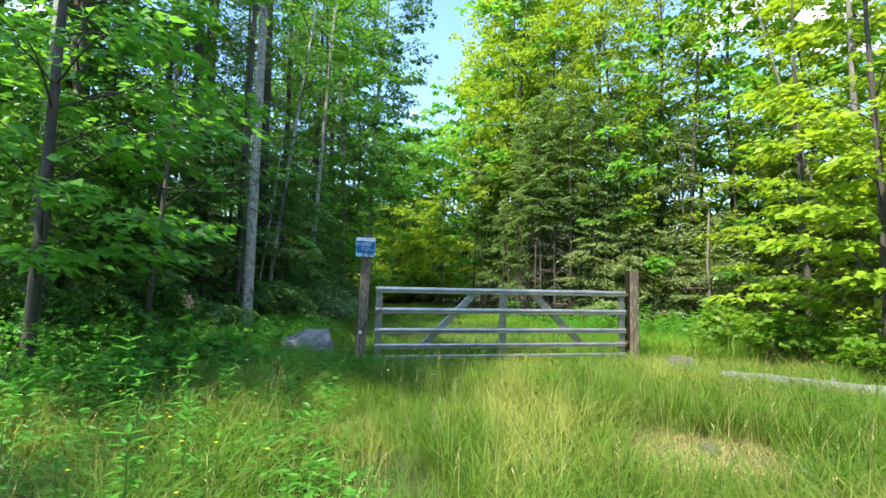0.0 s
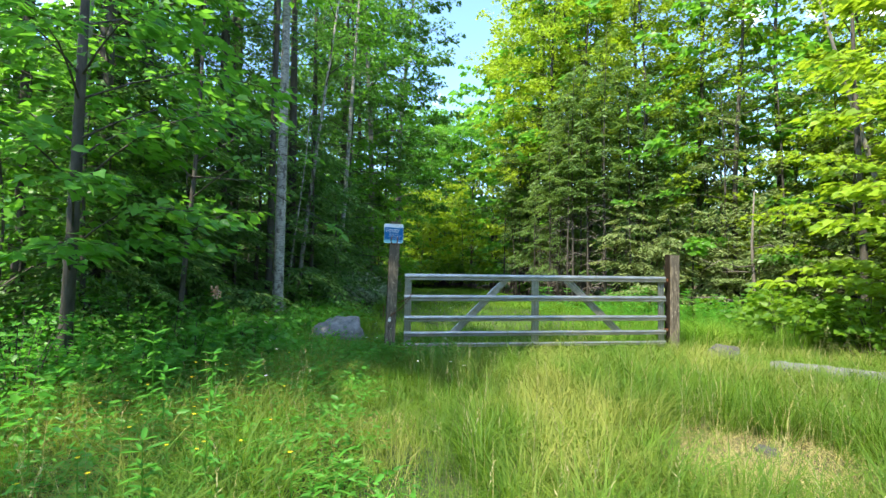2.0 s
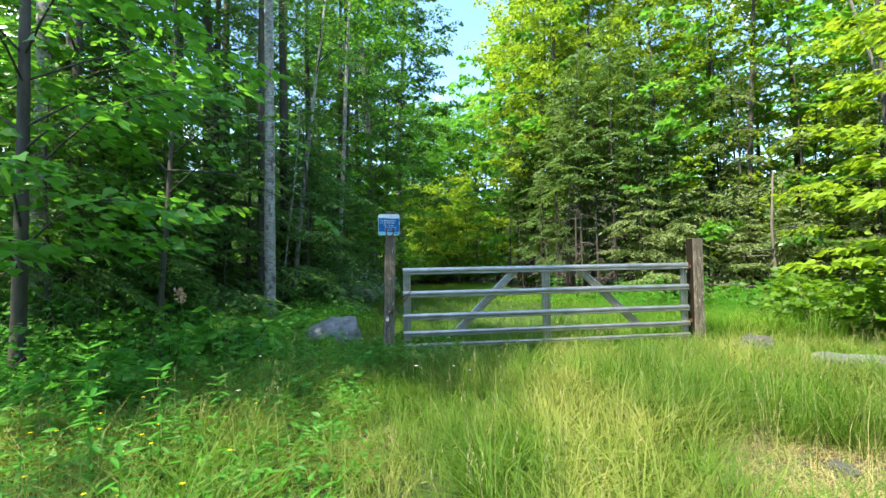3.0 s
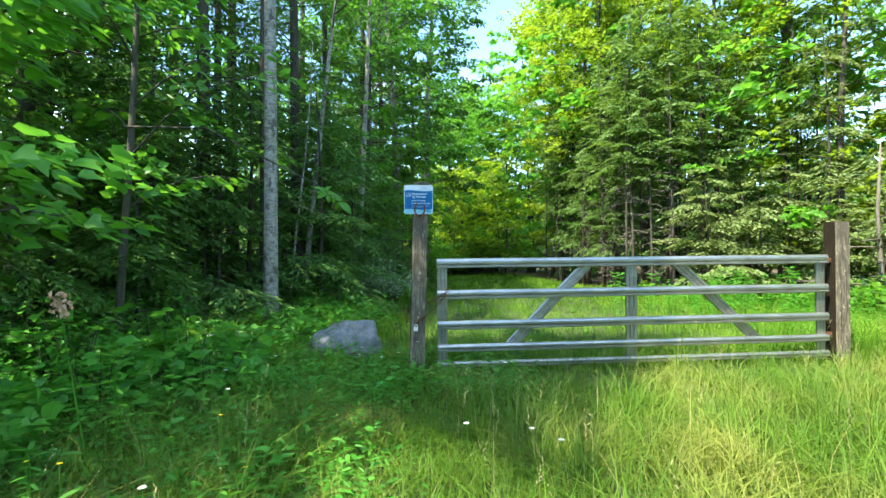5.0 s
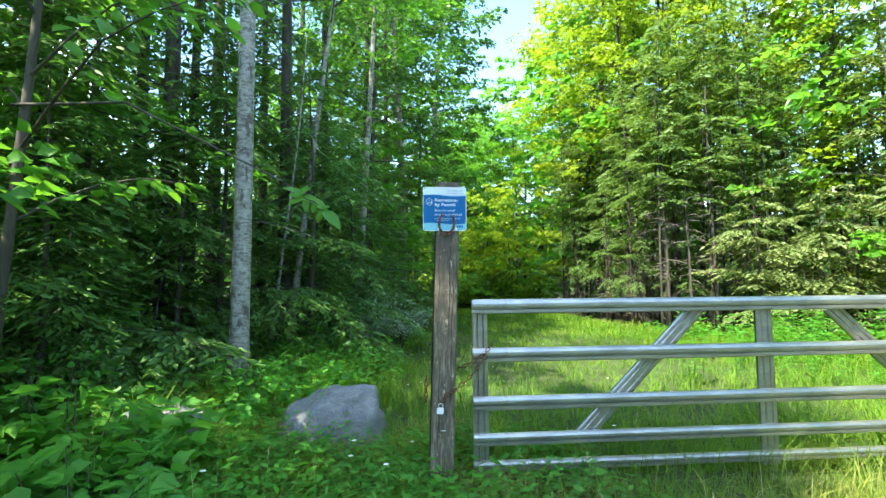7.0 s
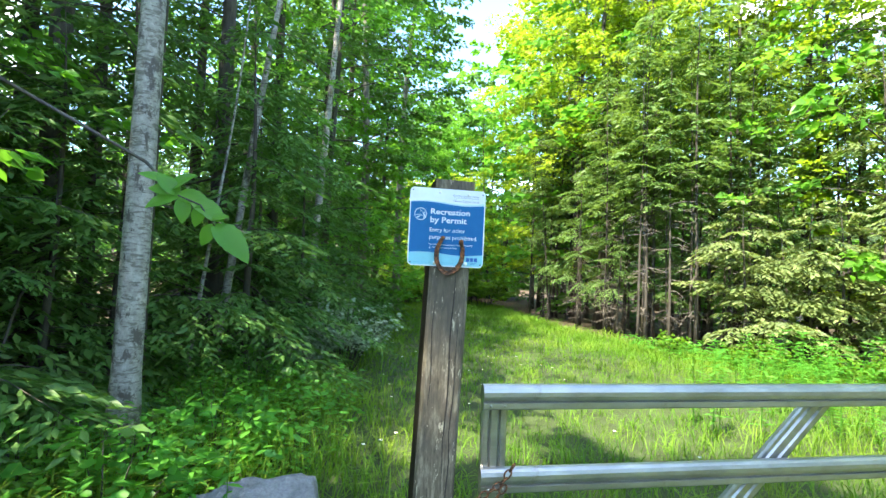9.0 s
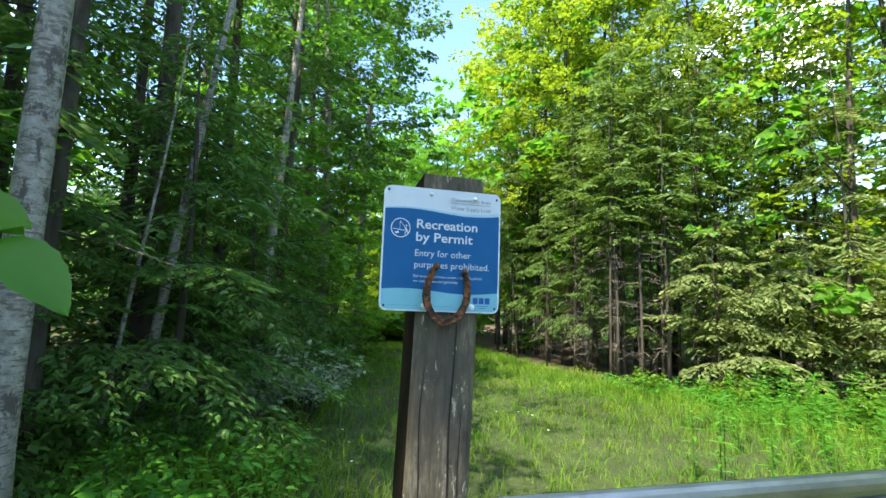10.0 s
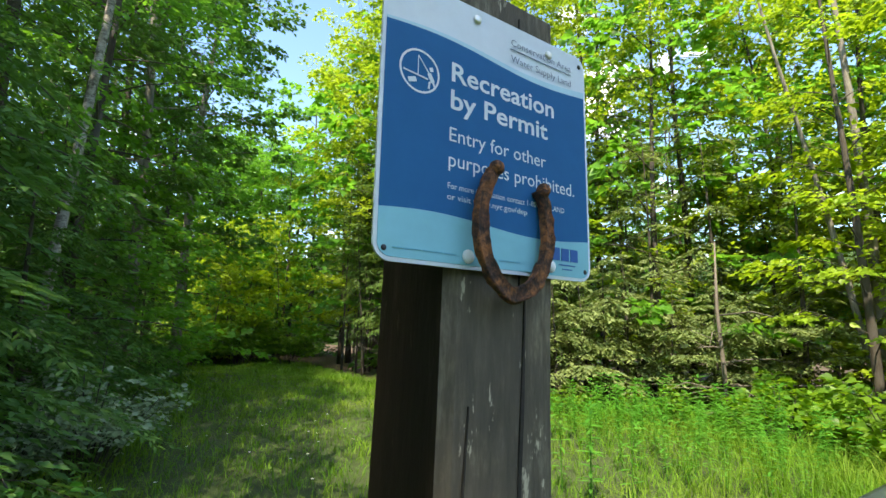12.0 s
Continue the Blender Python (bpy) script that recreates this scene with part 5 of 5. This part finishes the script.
def build_log():
    a, b = Vector((5.72, 6.22, 0.075)), Vector((8.3, 3.15, 0.03))
    pts = []
    for i in range(31):
        p = a.lerp(b, i / 30)
        p.z += 0.035 * noise.noise(Vector((i * 0.21, 1, 2)))
        p.x += 0.05 * noise.noise(Vector((i * 0.17, 5, 2)))
        pts.append(p)
    s = Shape()
    s.tube(pts, [0.098 + 0.022 * i / 30 - (0.03 if i == 0 else 0) for i in range(31)], 18)
    around = s.v[0].reshape(31, 18, 3)
    for i in range(31):
        for k in range(18):
            c = np.array(pts[i])
            around[i, k] = c + (around[i, k] - c) * (1 + 0.22 * noise.noise(Vector((i * 0.35, k * 0.5, 3))) + 0.12 * noise.noise(Vector((i * 1.3, k * 0.9, 8))))
    s.v[0] = around.reshape(-1, 3)
    log = new("log")
    part("stem", s.mesh("stem", LOG_WOOD, True), log)
    for f in (0.3, 0.62):
        k = Shape()
        c = along(pts, f)
        k.tube([c, c + Vector((0.05, -0.05, 0.15))], [0.03, 0.022], 7)
        part("branch_stub", k.mesh("branch_stub", LOG_WOOD, True), log)
    tagged(log, "bleached grey fallen log lying in the grass", "log")


build_log()


# ---- weeds, flowers and grass ----
def weed(name, seed, h, pairs, leaf, mat, label, seedhead=None):
    rs, rng_w = np.random.RandomState(seed), random.Random(seed)
    top = new(name)
    s = Shape()
    lean = Vector((rng_w.uniform(-0.12, 0.12), rng_w.uniform(-0.12, 0.12), 1))
    pts = [lean * (h * q) for q in (0, 0.33, 0.66, 1)]
    s.tube(pts, [0.006, 0.005, 0.004, 0.002], 4, False)
    part("stem", s.mesh("stem", mat, True), top)
    base, way = [], []
    for i in range(pairs):
        f = 0.15 + (0.45 if seedhead else 0.85) * (i + 1) / pairs
        c = along(pts, min(0.999, f))
        for sg in range(3 if f > 0.9 else 2):
            a = i * 1.57 + sg * (2.1 if f > 0.9 else math.pi) + rng_w.uniform(-0.3, 0.3)
            base.append(tuple(c))
            way.append((math.cos(a), math.sin(a), 0.5 if f > 0.9 else rng_w.uniform(-0.1, 0.35)))
    base, way = np.array(base), np.array(way)
    L = leaf * rs.uniform(0.7, 1.2, len(base))
    v, t = leaves(base, way, np.array([0, 0, 1.0]) + rs.normal(0, 0.2, base.shape), L, L * 0.28, oval=True)
    part("foliage", tri_mesh("foliage", v, t, mat), top)
    if seedhead:
        n = 60
        z = rs.uniform(0.91, 1.02, n) * h
        a = rs.uniform(0, 6.3, n)
        r = 0.042 * rs.rand(n)
        b = np.stack([np.cos(a) * r + lean.x * z, np.sin(a) * r + lean.y * z, z], 1)
        v, t = leaves(b, rs.normal(0, 1, (n, 3)), rs.normal(0, 1, (n, 3)), np.full(n, 0.03), np.full(n, 0.022))
        part("seed_head", tri_mesh("seed_head", v, t, seedhead), top, "dry rusty seed head")
    return tagged(top, label, "weed", "tall weeds in the verge")


RUSTY_SEED = leaf_material("rusty_seed", (0.32, 0.17, 0.11), (0.55, 0.34, 0.25), (0.5, 0.3, 0.2), 0.8, 0.15)
dock = weed("dock_plant", 91, 1.12, 3, 0.13, HERB, "dock plant with a dry rusty seed head", RUSTY_SEED)
put(dock, -1.12, 5.4, 0)
tall_weed = weed("milkweed_plant", 92, 0.85, 12, 0.115, HERB, "upright leafy green weed in the verge")
put(tall_weed, -1.25, 4.1, 0)
rng2 = random.Random(77)
for i in range(46):
    y = rng2.uniform(2.4, 7.6)
    x = rng2.uniform(max(-4.2, west_edge(y) - 0.2), -0.45 - 0.06 * (y - 2.4))
    again(tall_weed, x, y, rng2.uniform(0, 360), rng2.uniform(0.45, 0.85))
for i in range(70):
    x = rng2.uniform(7.2, 13.0)
    y = rng2.uniform(10.2, 12.6) + max(0, 11 - x) * 0.55
    again(tall_weed, x, y, rng2.uniform(0, 360), rng2.uniform(0.8, 1.3), "tall leafy goldenrod stalk in the sunny clearing")
for i in range(120):
    y = rng2.uniform(9.6, 13.6)
    again(tall_weed, rng2.uniform(5.2 + 0.15 * (y - 9), 10.5), y, rng2.uniform(0, 360), rng2.uniform(0.6, 1.0), "tall leafy goldenrod stalk in the sunny clearing")
for i in range(22):
    y = rng2.uniform(8.2, 12.6)
    again(tall_weed, rng2.uniform(west_edge(y) + 0.2, -0.35), y, rng2.uniform(0, 360), rng2.uniform(0.5, 0.85))
for x, y in ((4.1, 10.6), (4.35, 10.8), (4.6, 10.5), (4.25, 11.1)):
    again(tall_weed, x, y, rng2.uniform(0, 360), 1.1, "bright leafy stalk behind the gate")


def herb_carpet():
    """Low broad-leaved plants under the trees and along the verges."""
    rs = np.random.RandomState(17)
    pieces = []
    n = 0
    while n < 4500:
        y = rs.uniform(2.0, 24)
        side = rs.rand()
        if side < 0.62:
            e = west_edge(y)
            x = e + rs.uniform(-2.0, 1.9 if y < 12 else 0.7)
            if y < 7.5 and x > -0.45 or x > 0.2:
                continue
        else:
            y = rs.uniform(3.0, 17)
            e = east_edge(y)
            x = e + rs.uniform(-5.0 if y < 12 else -2.2, 1.0)
            if x < 6.0 or (5.4 < x < 8.2 and y < 7):
                continue
        n += 1
        z = float(ground_z(x, y))
        h = rs.uniform(0.15, 0.5) if side > 0.62 else rs.uniform(0.2, 0.62)
        k = rs.randint(7, 14)
        a = rs.uniform(0, 6.3, k)
        r = rs.uniform(0.02, 0.2, k)
        b = np.stack([x + np.cos(a) * r, y + np.sin(a) * r, z + h * rs.uniform(0.35, 1.0, k)], 1)
        d = np.stack([np.cos(a), np.sin(a), rs.uniform(-0.2, 0.25, k)], 1)
        L = rs.uniform(0.05, 0.115, k)
        pieces.append(leaves(b, d, np.array([0, 0, 1.0]) + rs.normal(0, 0.3, (k, 3)), L, L * rs.uniform(0.4, 0.7, k), oval=True))
    for i in range(2300):
        near = i < 950
        y = rs.uniform(6.9, 8.5) if near else rs.uniform(2.2, 7.4)
        x = rs.uniform(-2.2, 1.7) if near else rs.uniform(-2.6, 0.55 - 0.5 * rs.rand())
        if near and x > 0.3 and y > 7.7 and rs.rand() < 0.4:
            continue
        h = rs.uniform(0.12, 0.36) * (1.0 if x < -0.2 else 0.75)
        k = rs.randint(8, 15)
        a = rs.uniform(0, 6.3, k)
        r = rs.uniform(0.01, 0.13, k)
        b = np.stack([x + np.cos(a) * r, y + np.sin(a) * r, float(ground_z(x, y)) + h * rs.uniform(0.3, 1.0, k)], 1)
        d = np.stack([np.cos(a), np.sin(a), rs.uniform(-0.2, 0.5, k)], 1)
        L = rs.uniform(0.04, 0.09, k)
        pieces.append(leaves(b, d, np.array([0, 0, 1.0]) + rs.normal(0, 0.5, (k, 3)), L, L * (rs.uniform(0.26, 0.52, k) if near else rs.uniform(0.2, 0.45, k)), oval=True))
    v, t = joined(pieces)
    tagged(new("undergrowth", tri_mesh("undergrowth", v, t, HERB)), "low broad-leaved green undergrowth along wood edges", "undergrowth", kind="stuff")


herb_carpet()


def blades(rs, x, y, h, w, bend, z=None, a=None):
    """Grass blades: bent, tapering, three triangles each."""
    n = len(x)
    a = rs.uniform(0, 6.283, n) if a is None else a
    tw = a + 1.57 + rs.normal(0, 0.4, n)
    z = ground_z(x, y) if z is None else z
    base = np.stack([x, y, z - 0.02], 1)
    lean = np.stack([np.cos(a), np.sin(a), np.zeros(n)], 1)
    side = np.stack([np.cos(tw), np.sin(tw), np.zeros(n)], 1)
    H, B, W = h[:, None], (bend * h)[:, None], w[:, None]
    up = np.array([0, 0, 1.0])
    mid = base + up * H * 0.55 + lean * B * 0.28
    tip = base + up * H * (1 - 0.25 * np.minimum(1, bend)[:, None]) + lean * B
    v = np.stack([base - side * W / 2, base + side * W / 2, mid + side * W * 0.42, mid - side * W * 0.42, tip], 1).reshape(-1, 3)
    k = np.arange(n)[:, None] * 5
    t = np.concatenate([k + [0, 1, 2], k + [0, 2, 3], k + [3, 2, 4]], 1).reshape(-1, 3)
    return v, t


def lumps(x, y, s, seed):
    return np.array([noise.noise(Vector((a * s, b * s, seed))) for a, b in zip(x, y)])


def bareness(x, y):
    out = np.zeros(len(x))
    for cx, cy, rx, ry in BARE:
        out = np.maximum(out, 1 - np.sqrt(((x - cx) / rx) ** 2 + ((y - cy) / ry) ** 2))
    return out.clip(0, 1)


def tall_grass():
    rs = np.random.RandomState(5)
    n = 100000
    y = 1.4 + 6.6 * rs.rand(n) ** 1.15
    x = 0.6 + (y * 1.05 + 1.2) * rs.uniform(-1, 1, n) + 0.10 * y
    keep = (x > np.array([west_edge(q) for q in y]) - 0.3) & (x < 13) & (rs.rand(n) > 0.96 * np.minimum(1, 3.0 * bareness(x, y)))
    x, y = x[keep], y[keep]
    lump = lumps(x, y, 1.1, 3.0)
    tuft = lumps(x, y, 3.2, 9.0)
    keep = rs.rand(len(x)) < 0.60 + 1.0 * tuft
    x, y, lump, tuft = x[keep], y[keep], lump[keep], tuft[keep]
    m = len(x)
    near_gate = np.clip((7.9 - y) / 2.0, 0.8, 1)
    h = (0.26 + 0.26 * lump + 0.34 * tuft) * rs.uniform(0.55, 1.35, m) * near_gate
    h = np.maximum(h, 0.09)
    long = rs.rand(m) < 0.10
    h = np.where(long, h + rs.uniform(0.15, 0.32, m), h)
    h = np.where(abs(x - 0.36) < 0.8, np.minimum(h, 0.34), h)
    beside_log = (abs((x - 5.72) * 3.07 + (y - 6.22) * 2.58) < 2.6) & (x > 5.2)
    h = np.where(beside_log, np.minimum(h, 0.23), h)
    fine = blades(rs, x, y, h, rs.uniform(0.003, 0.0065, m), np.where(long, rs.uniform(0.9, 1.7, m), rs.uniform(0.2, 1.5, m)), a=9 * lumps(x, y, 2.0, 11.0) + rs.normal(0, 0.8, m))
    # arching tufts
    k, per = 3000, 24
    cy = 1.5 + 6.2 * rs.rand(k) ** 1.1
    cx = 1.6 + (cy * 0.85 + 1.0) * rs.uniform(-1, 1, k)
    ok = (cx > -0.9) & (cx < 9) & (abs(cx - 0.36) > 0.55) & (bareness(cx, cy) < 0.25)
    cx, cy = np.repeat(cx[ok], per), np.repeat(cy[ok], per)
    tall = np.repeat(rs.uniform(0.24, 0.56, ok.sum()), per) * rs.uniform(0.5, 1.2, len(cx)) * np.clip((8.3 - cy) / 2.0, 0.55, 1)
    out = rs.uniform(0, 6.283, len(cx))
    r = 0.05 * np.sqrt(rs.rand(len(cx)))
    arch = blades(rs, cx + np.cos(out) * r, cy + np.sin(out) * r, tall, rs.uniform(0.004, 0.0085, len(cx)), rs.uniform(0.3, 1.5, len(cx)), a=out + rs.normal(0, 0.4, len(cx)))
    # blades among the verge herbs
    vy = rs.uniform(4.0, 9.0, 17000)
    vx = rs.uniform(-2.6, 1.1, 17000)
    vh = rs.uniform(0.14, 0.40, 17000) * np.where(abs(vx - 0.36) < 0.8, 0.75, 1)
    verge = blades(rs, vx, vy, vh, rs.uniform(0.004, 0.009, 17000), rs.uniform(0.4, 1.6, 17000))
    v, t = joined([fine, arch, verge])
    tagged(new("tall_grass", tri_mesh("tall_grass", v, t, GRASS)), "tall unmown green grass in front of the gate", "grass", kind="stuff")


def straw():
    rs = np.random.RandomState(6)
    xs, ys = [], []
    for cx, cy, rx, ry in BARE:
        k = int(5000 * rx * ry)
        a, r = rs.uniform(0, 6.283, k), np.sqrt(rs.rand(k)) * 1.05
        xs.append(cx + np.cos(a) * r * rx)
        ys.append(cy + np.sin(a) * r * ry)
    n = 2600
    yy = 1.6 + 6.0 * rs.rand(n)
    xs.append(1.6 + (yy * 0.8 + 0.8) * rs.uniform(-1, 1, n))
    ys.append(yy)
    x, y = np.concatenate(xs), np.concatenate(ys)
    m = len(x)
    flat = np.arange(m) < m - n
    h = np.where(flat, rs.uniform(0.04, 0.13, m), rs.uniform(0.25, 0.6, m))
    h = np.where(abs(x - 0.36) < 0.5, np.minimum(h, 0.3), h)
    v, t = blades(rs, x, y, h, np.where(flat, rs.uniform(0.003, 0.006, m), rs.uniform(0.0018, 0.003, m)), np.where(flat, rs.uniform(1.2, 3.0, m), rs.uniform(0.2, 0.9, m)))
    tagged(new("dry_straw", tri_mesh("dry_straw", v, t, STRAW)), "dry straw-coloured grass in worn patches", "grass", kind="stuff")


def seed_stalks():
    rs = np.random.RandomState(8)
    n = 320
    y = 1.8 + 5.9 * rs.rand(n)
    x = 1.2 + (y * 0.9 + 0.8) * rs.uniform(-1, 1, n)
    x = np.where(abs(x - 0.33) < 0.35, x + 0.7, x)
    h = rs.uniform(0.45, 0.78, n)
    a = rs.uniform(0, 6.283, n)
    lean = rs.uniform(0.05, 0.3, n)
    v1, t1 = blades(rs, x, y, h, np.full(n, 0.002), lean)
    tips = v1.reshape(-1, 5, 3)[:, 4]
    mids = v1.reshape(-1, 5, 3)[:, 2]
    way = unit(tips - mids)
    q = 9
    up = np.tile(np.linspace(-0.10, 0.015, q), n)[:, None]
    wk = np.repeat(way, q, 0)
    base = np.repeat(tips, q, 0) + wk * up
    v2, t2 = leaves(base, wk + rs.normal(0, 0.38, base.shape), rs.normal(0, 1, base.shape), rs.uniform(0.012, 0.03, len(base)), rs.uniform(0.003, 0.006, len(base)))
    v, t = joined([(v1, t1), (v2, t2)])
    tagged(new("seeding_grass", tri_mesh("seeding_grass", v, t, SEED)), "pale seeding grass stalks above green grass", "grass", kind="stuff")


def track_grass():
    rs = np.random.RandomState(7)
    n = 150000
    y = 8.0 + 26 * rs.rand(n) ** 1.9
    lo = np.array([west_edge(q) for q in np.linspace(8, 34, 261)])
    hi = np.array([east_edge(q) for q in np.linspace(8, 34, 261)])
    k = ((y - 8) * 10).astype(int).clip(0, 260)
    x = lo[k] - 0.2 + (hi[k] - lo[k] + 0.3) * rs.rand(n)
    clump = lumps(x, y, 3.6, 4.0) + 0.6 * lumps(x, y, 8.0, 2.0)
    keep = rs.rand(n) < 0.62 + 0.9 * clump
    x, y, clump = x[keep], y[keep], clump[keep]
    n = len(x)
    rough = 0.7 * np.clip((x - 4.5) / 4, 0, 1) + np.clip((1.2 - x) / 2.0, 0, 1) * (y < 13)
    h = (0.10 + 0.26 * rough + 0.06 * lumps(x, y, 0.9, 1.0) + 0.13 * clump) * rs.uniform(0.5, 1.6, n)
    h = np.maximum(h, 0.04) * np.where(x > 0.8, 1 + 1.1 * np.clip((11.5 - y) / 3.5, 0, 1), np.where((x > -1.2) & (y < 9.2), 0.75, 1.3))
    v, t = blades(rs, x, y, h, rs.uniform(0.005, 0.011, n) * np.clip(y / 12, 1, 2.2), rs.uniform(0.3, 1.4, n))
    tagged(new("track_grass", tri_mesh("track_grass", v, t, TRAIL_GRASS)), "short bright green grass covering the track", "grass", kind="stuff")


tall_grass()
straw()
seed_stalks()
track_grass()


def flower(name, petals, r, mat, label, centre=None):
    top = new(name)
    s = Shape()
    s.tube([(0, 0, -0.02), (0.01, 0, 0.5), (0, 0.01, 1)], [0.003, 0.0025, 0.002], 3, False)
    part("stem", s.mesh("stem", HERB, True), top)
    a = np.arange(petals) * 2 * math.pi / petals
    d = np.stack([np.cos(a), np.sin(a), np.full(petals, 0.25)], 1)
    v, t = leaves(np.tile([0, 0.01, 1.0], (petals, 1)), d, np.tile([0, 0, 1.0], (petals, 1)), np.full(petals, r), np.full(petals, r * 0.75))
    part("petal", tri_mesh("petal", v, t, mat), top)
    if centre:
        bm = bmesh.new()
        bmesh.ops.create_uvsphere(bm, u_segments=8, v_segments=6, radius=r * 0.3)
        c = part("flower_centre", bm_mesh("flower_centre", bm, centre, True), top)
        c.location = (0, 0.01, 1.0)
    return tagged(top, label, "flower", "wildflowers in the grass")


buttercup = flower("buttercup", 5, 0.011, YELLOW_PETAL, "small yellow buttercup among grass")
daisy = flower("daisy", 9, 0.015, WHITE_PETAL, "small white daisy among grass", YELLOW_PETAL)


def place_flower(ob, x, y, h, first):
    m = Matrix.Translation((x, y, float(ground_z(x, y)))) @ Matrix.Diagonal((1.3, 1.3, h, 1))
    if first:
        ob.matrix_basis = m
    else:
        copy_thing(ob, Matrix.Identity(4)).matrix_basis = m


for i in range(38):
    y = rng2.uniform(2.6, 5.6)
    place_flower(buttercup, rng2.uniform(-1.7, -0.1) - (0.2 if i % 3 else 0.0), y, rng2.uniform(0.3, 0.5), i == 0)
for i in range(60):
    y = rng2.uniform(4.5, 17)
    x = rng2.uniform(0.0, 3.4) if y > 8 else rng2.uniform(-1.2, 2.2)
    place_flower(daisy, x, y, rng2.uniform(0.16, 0.3) if y > 8 else rng2.uniform(0.3, 0.45), i == 0)
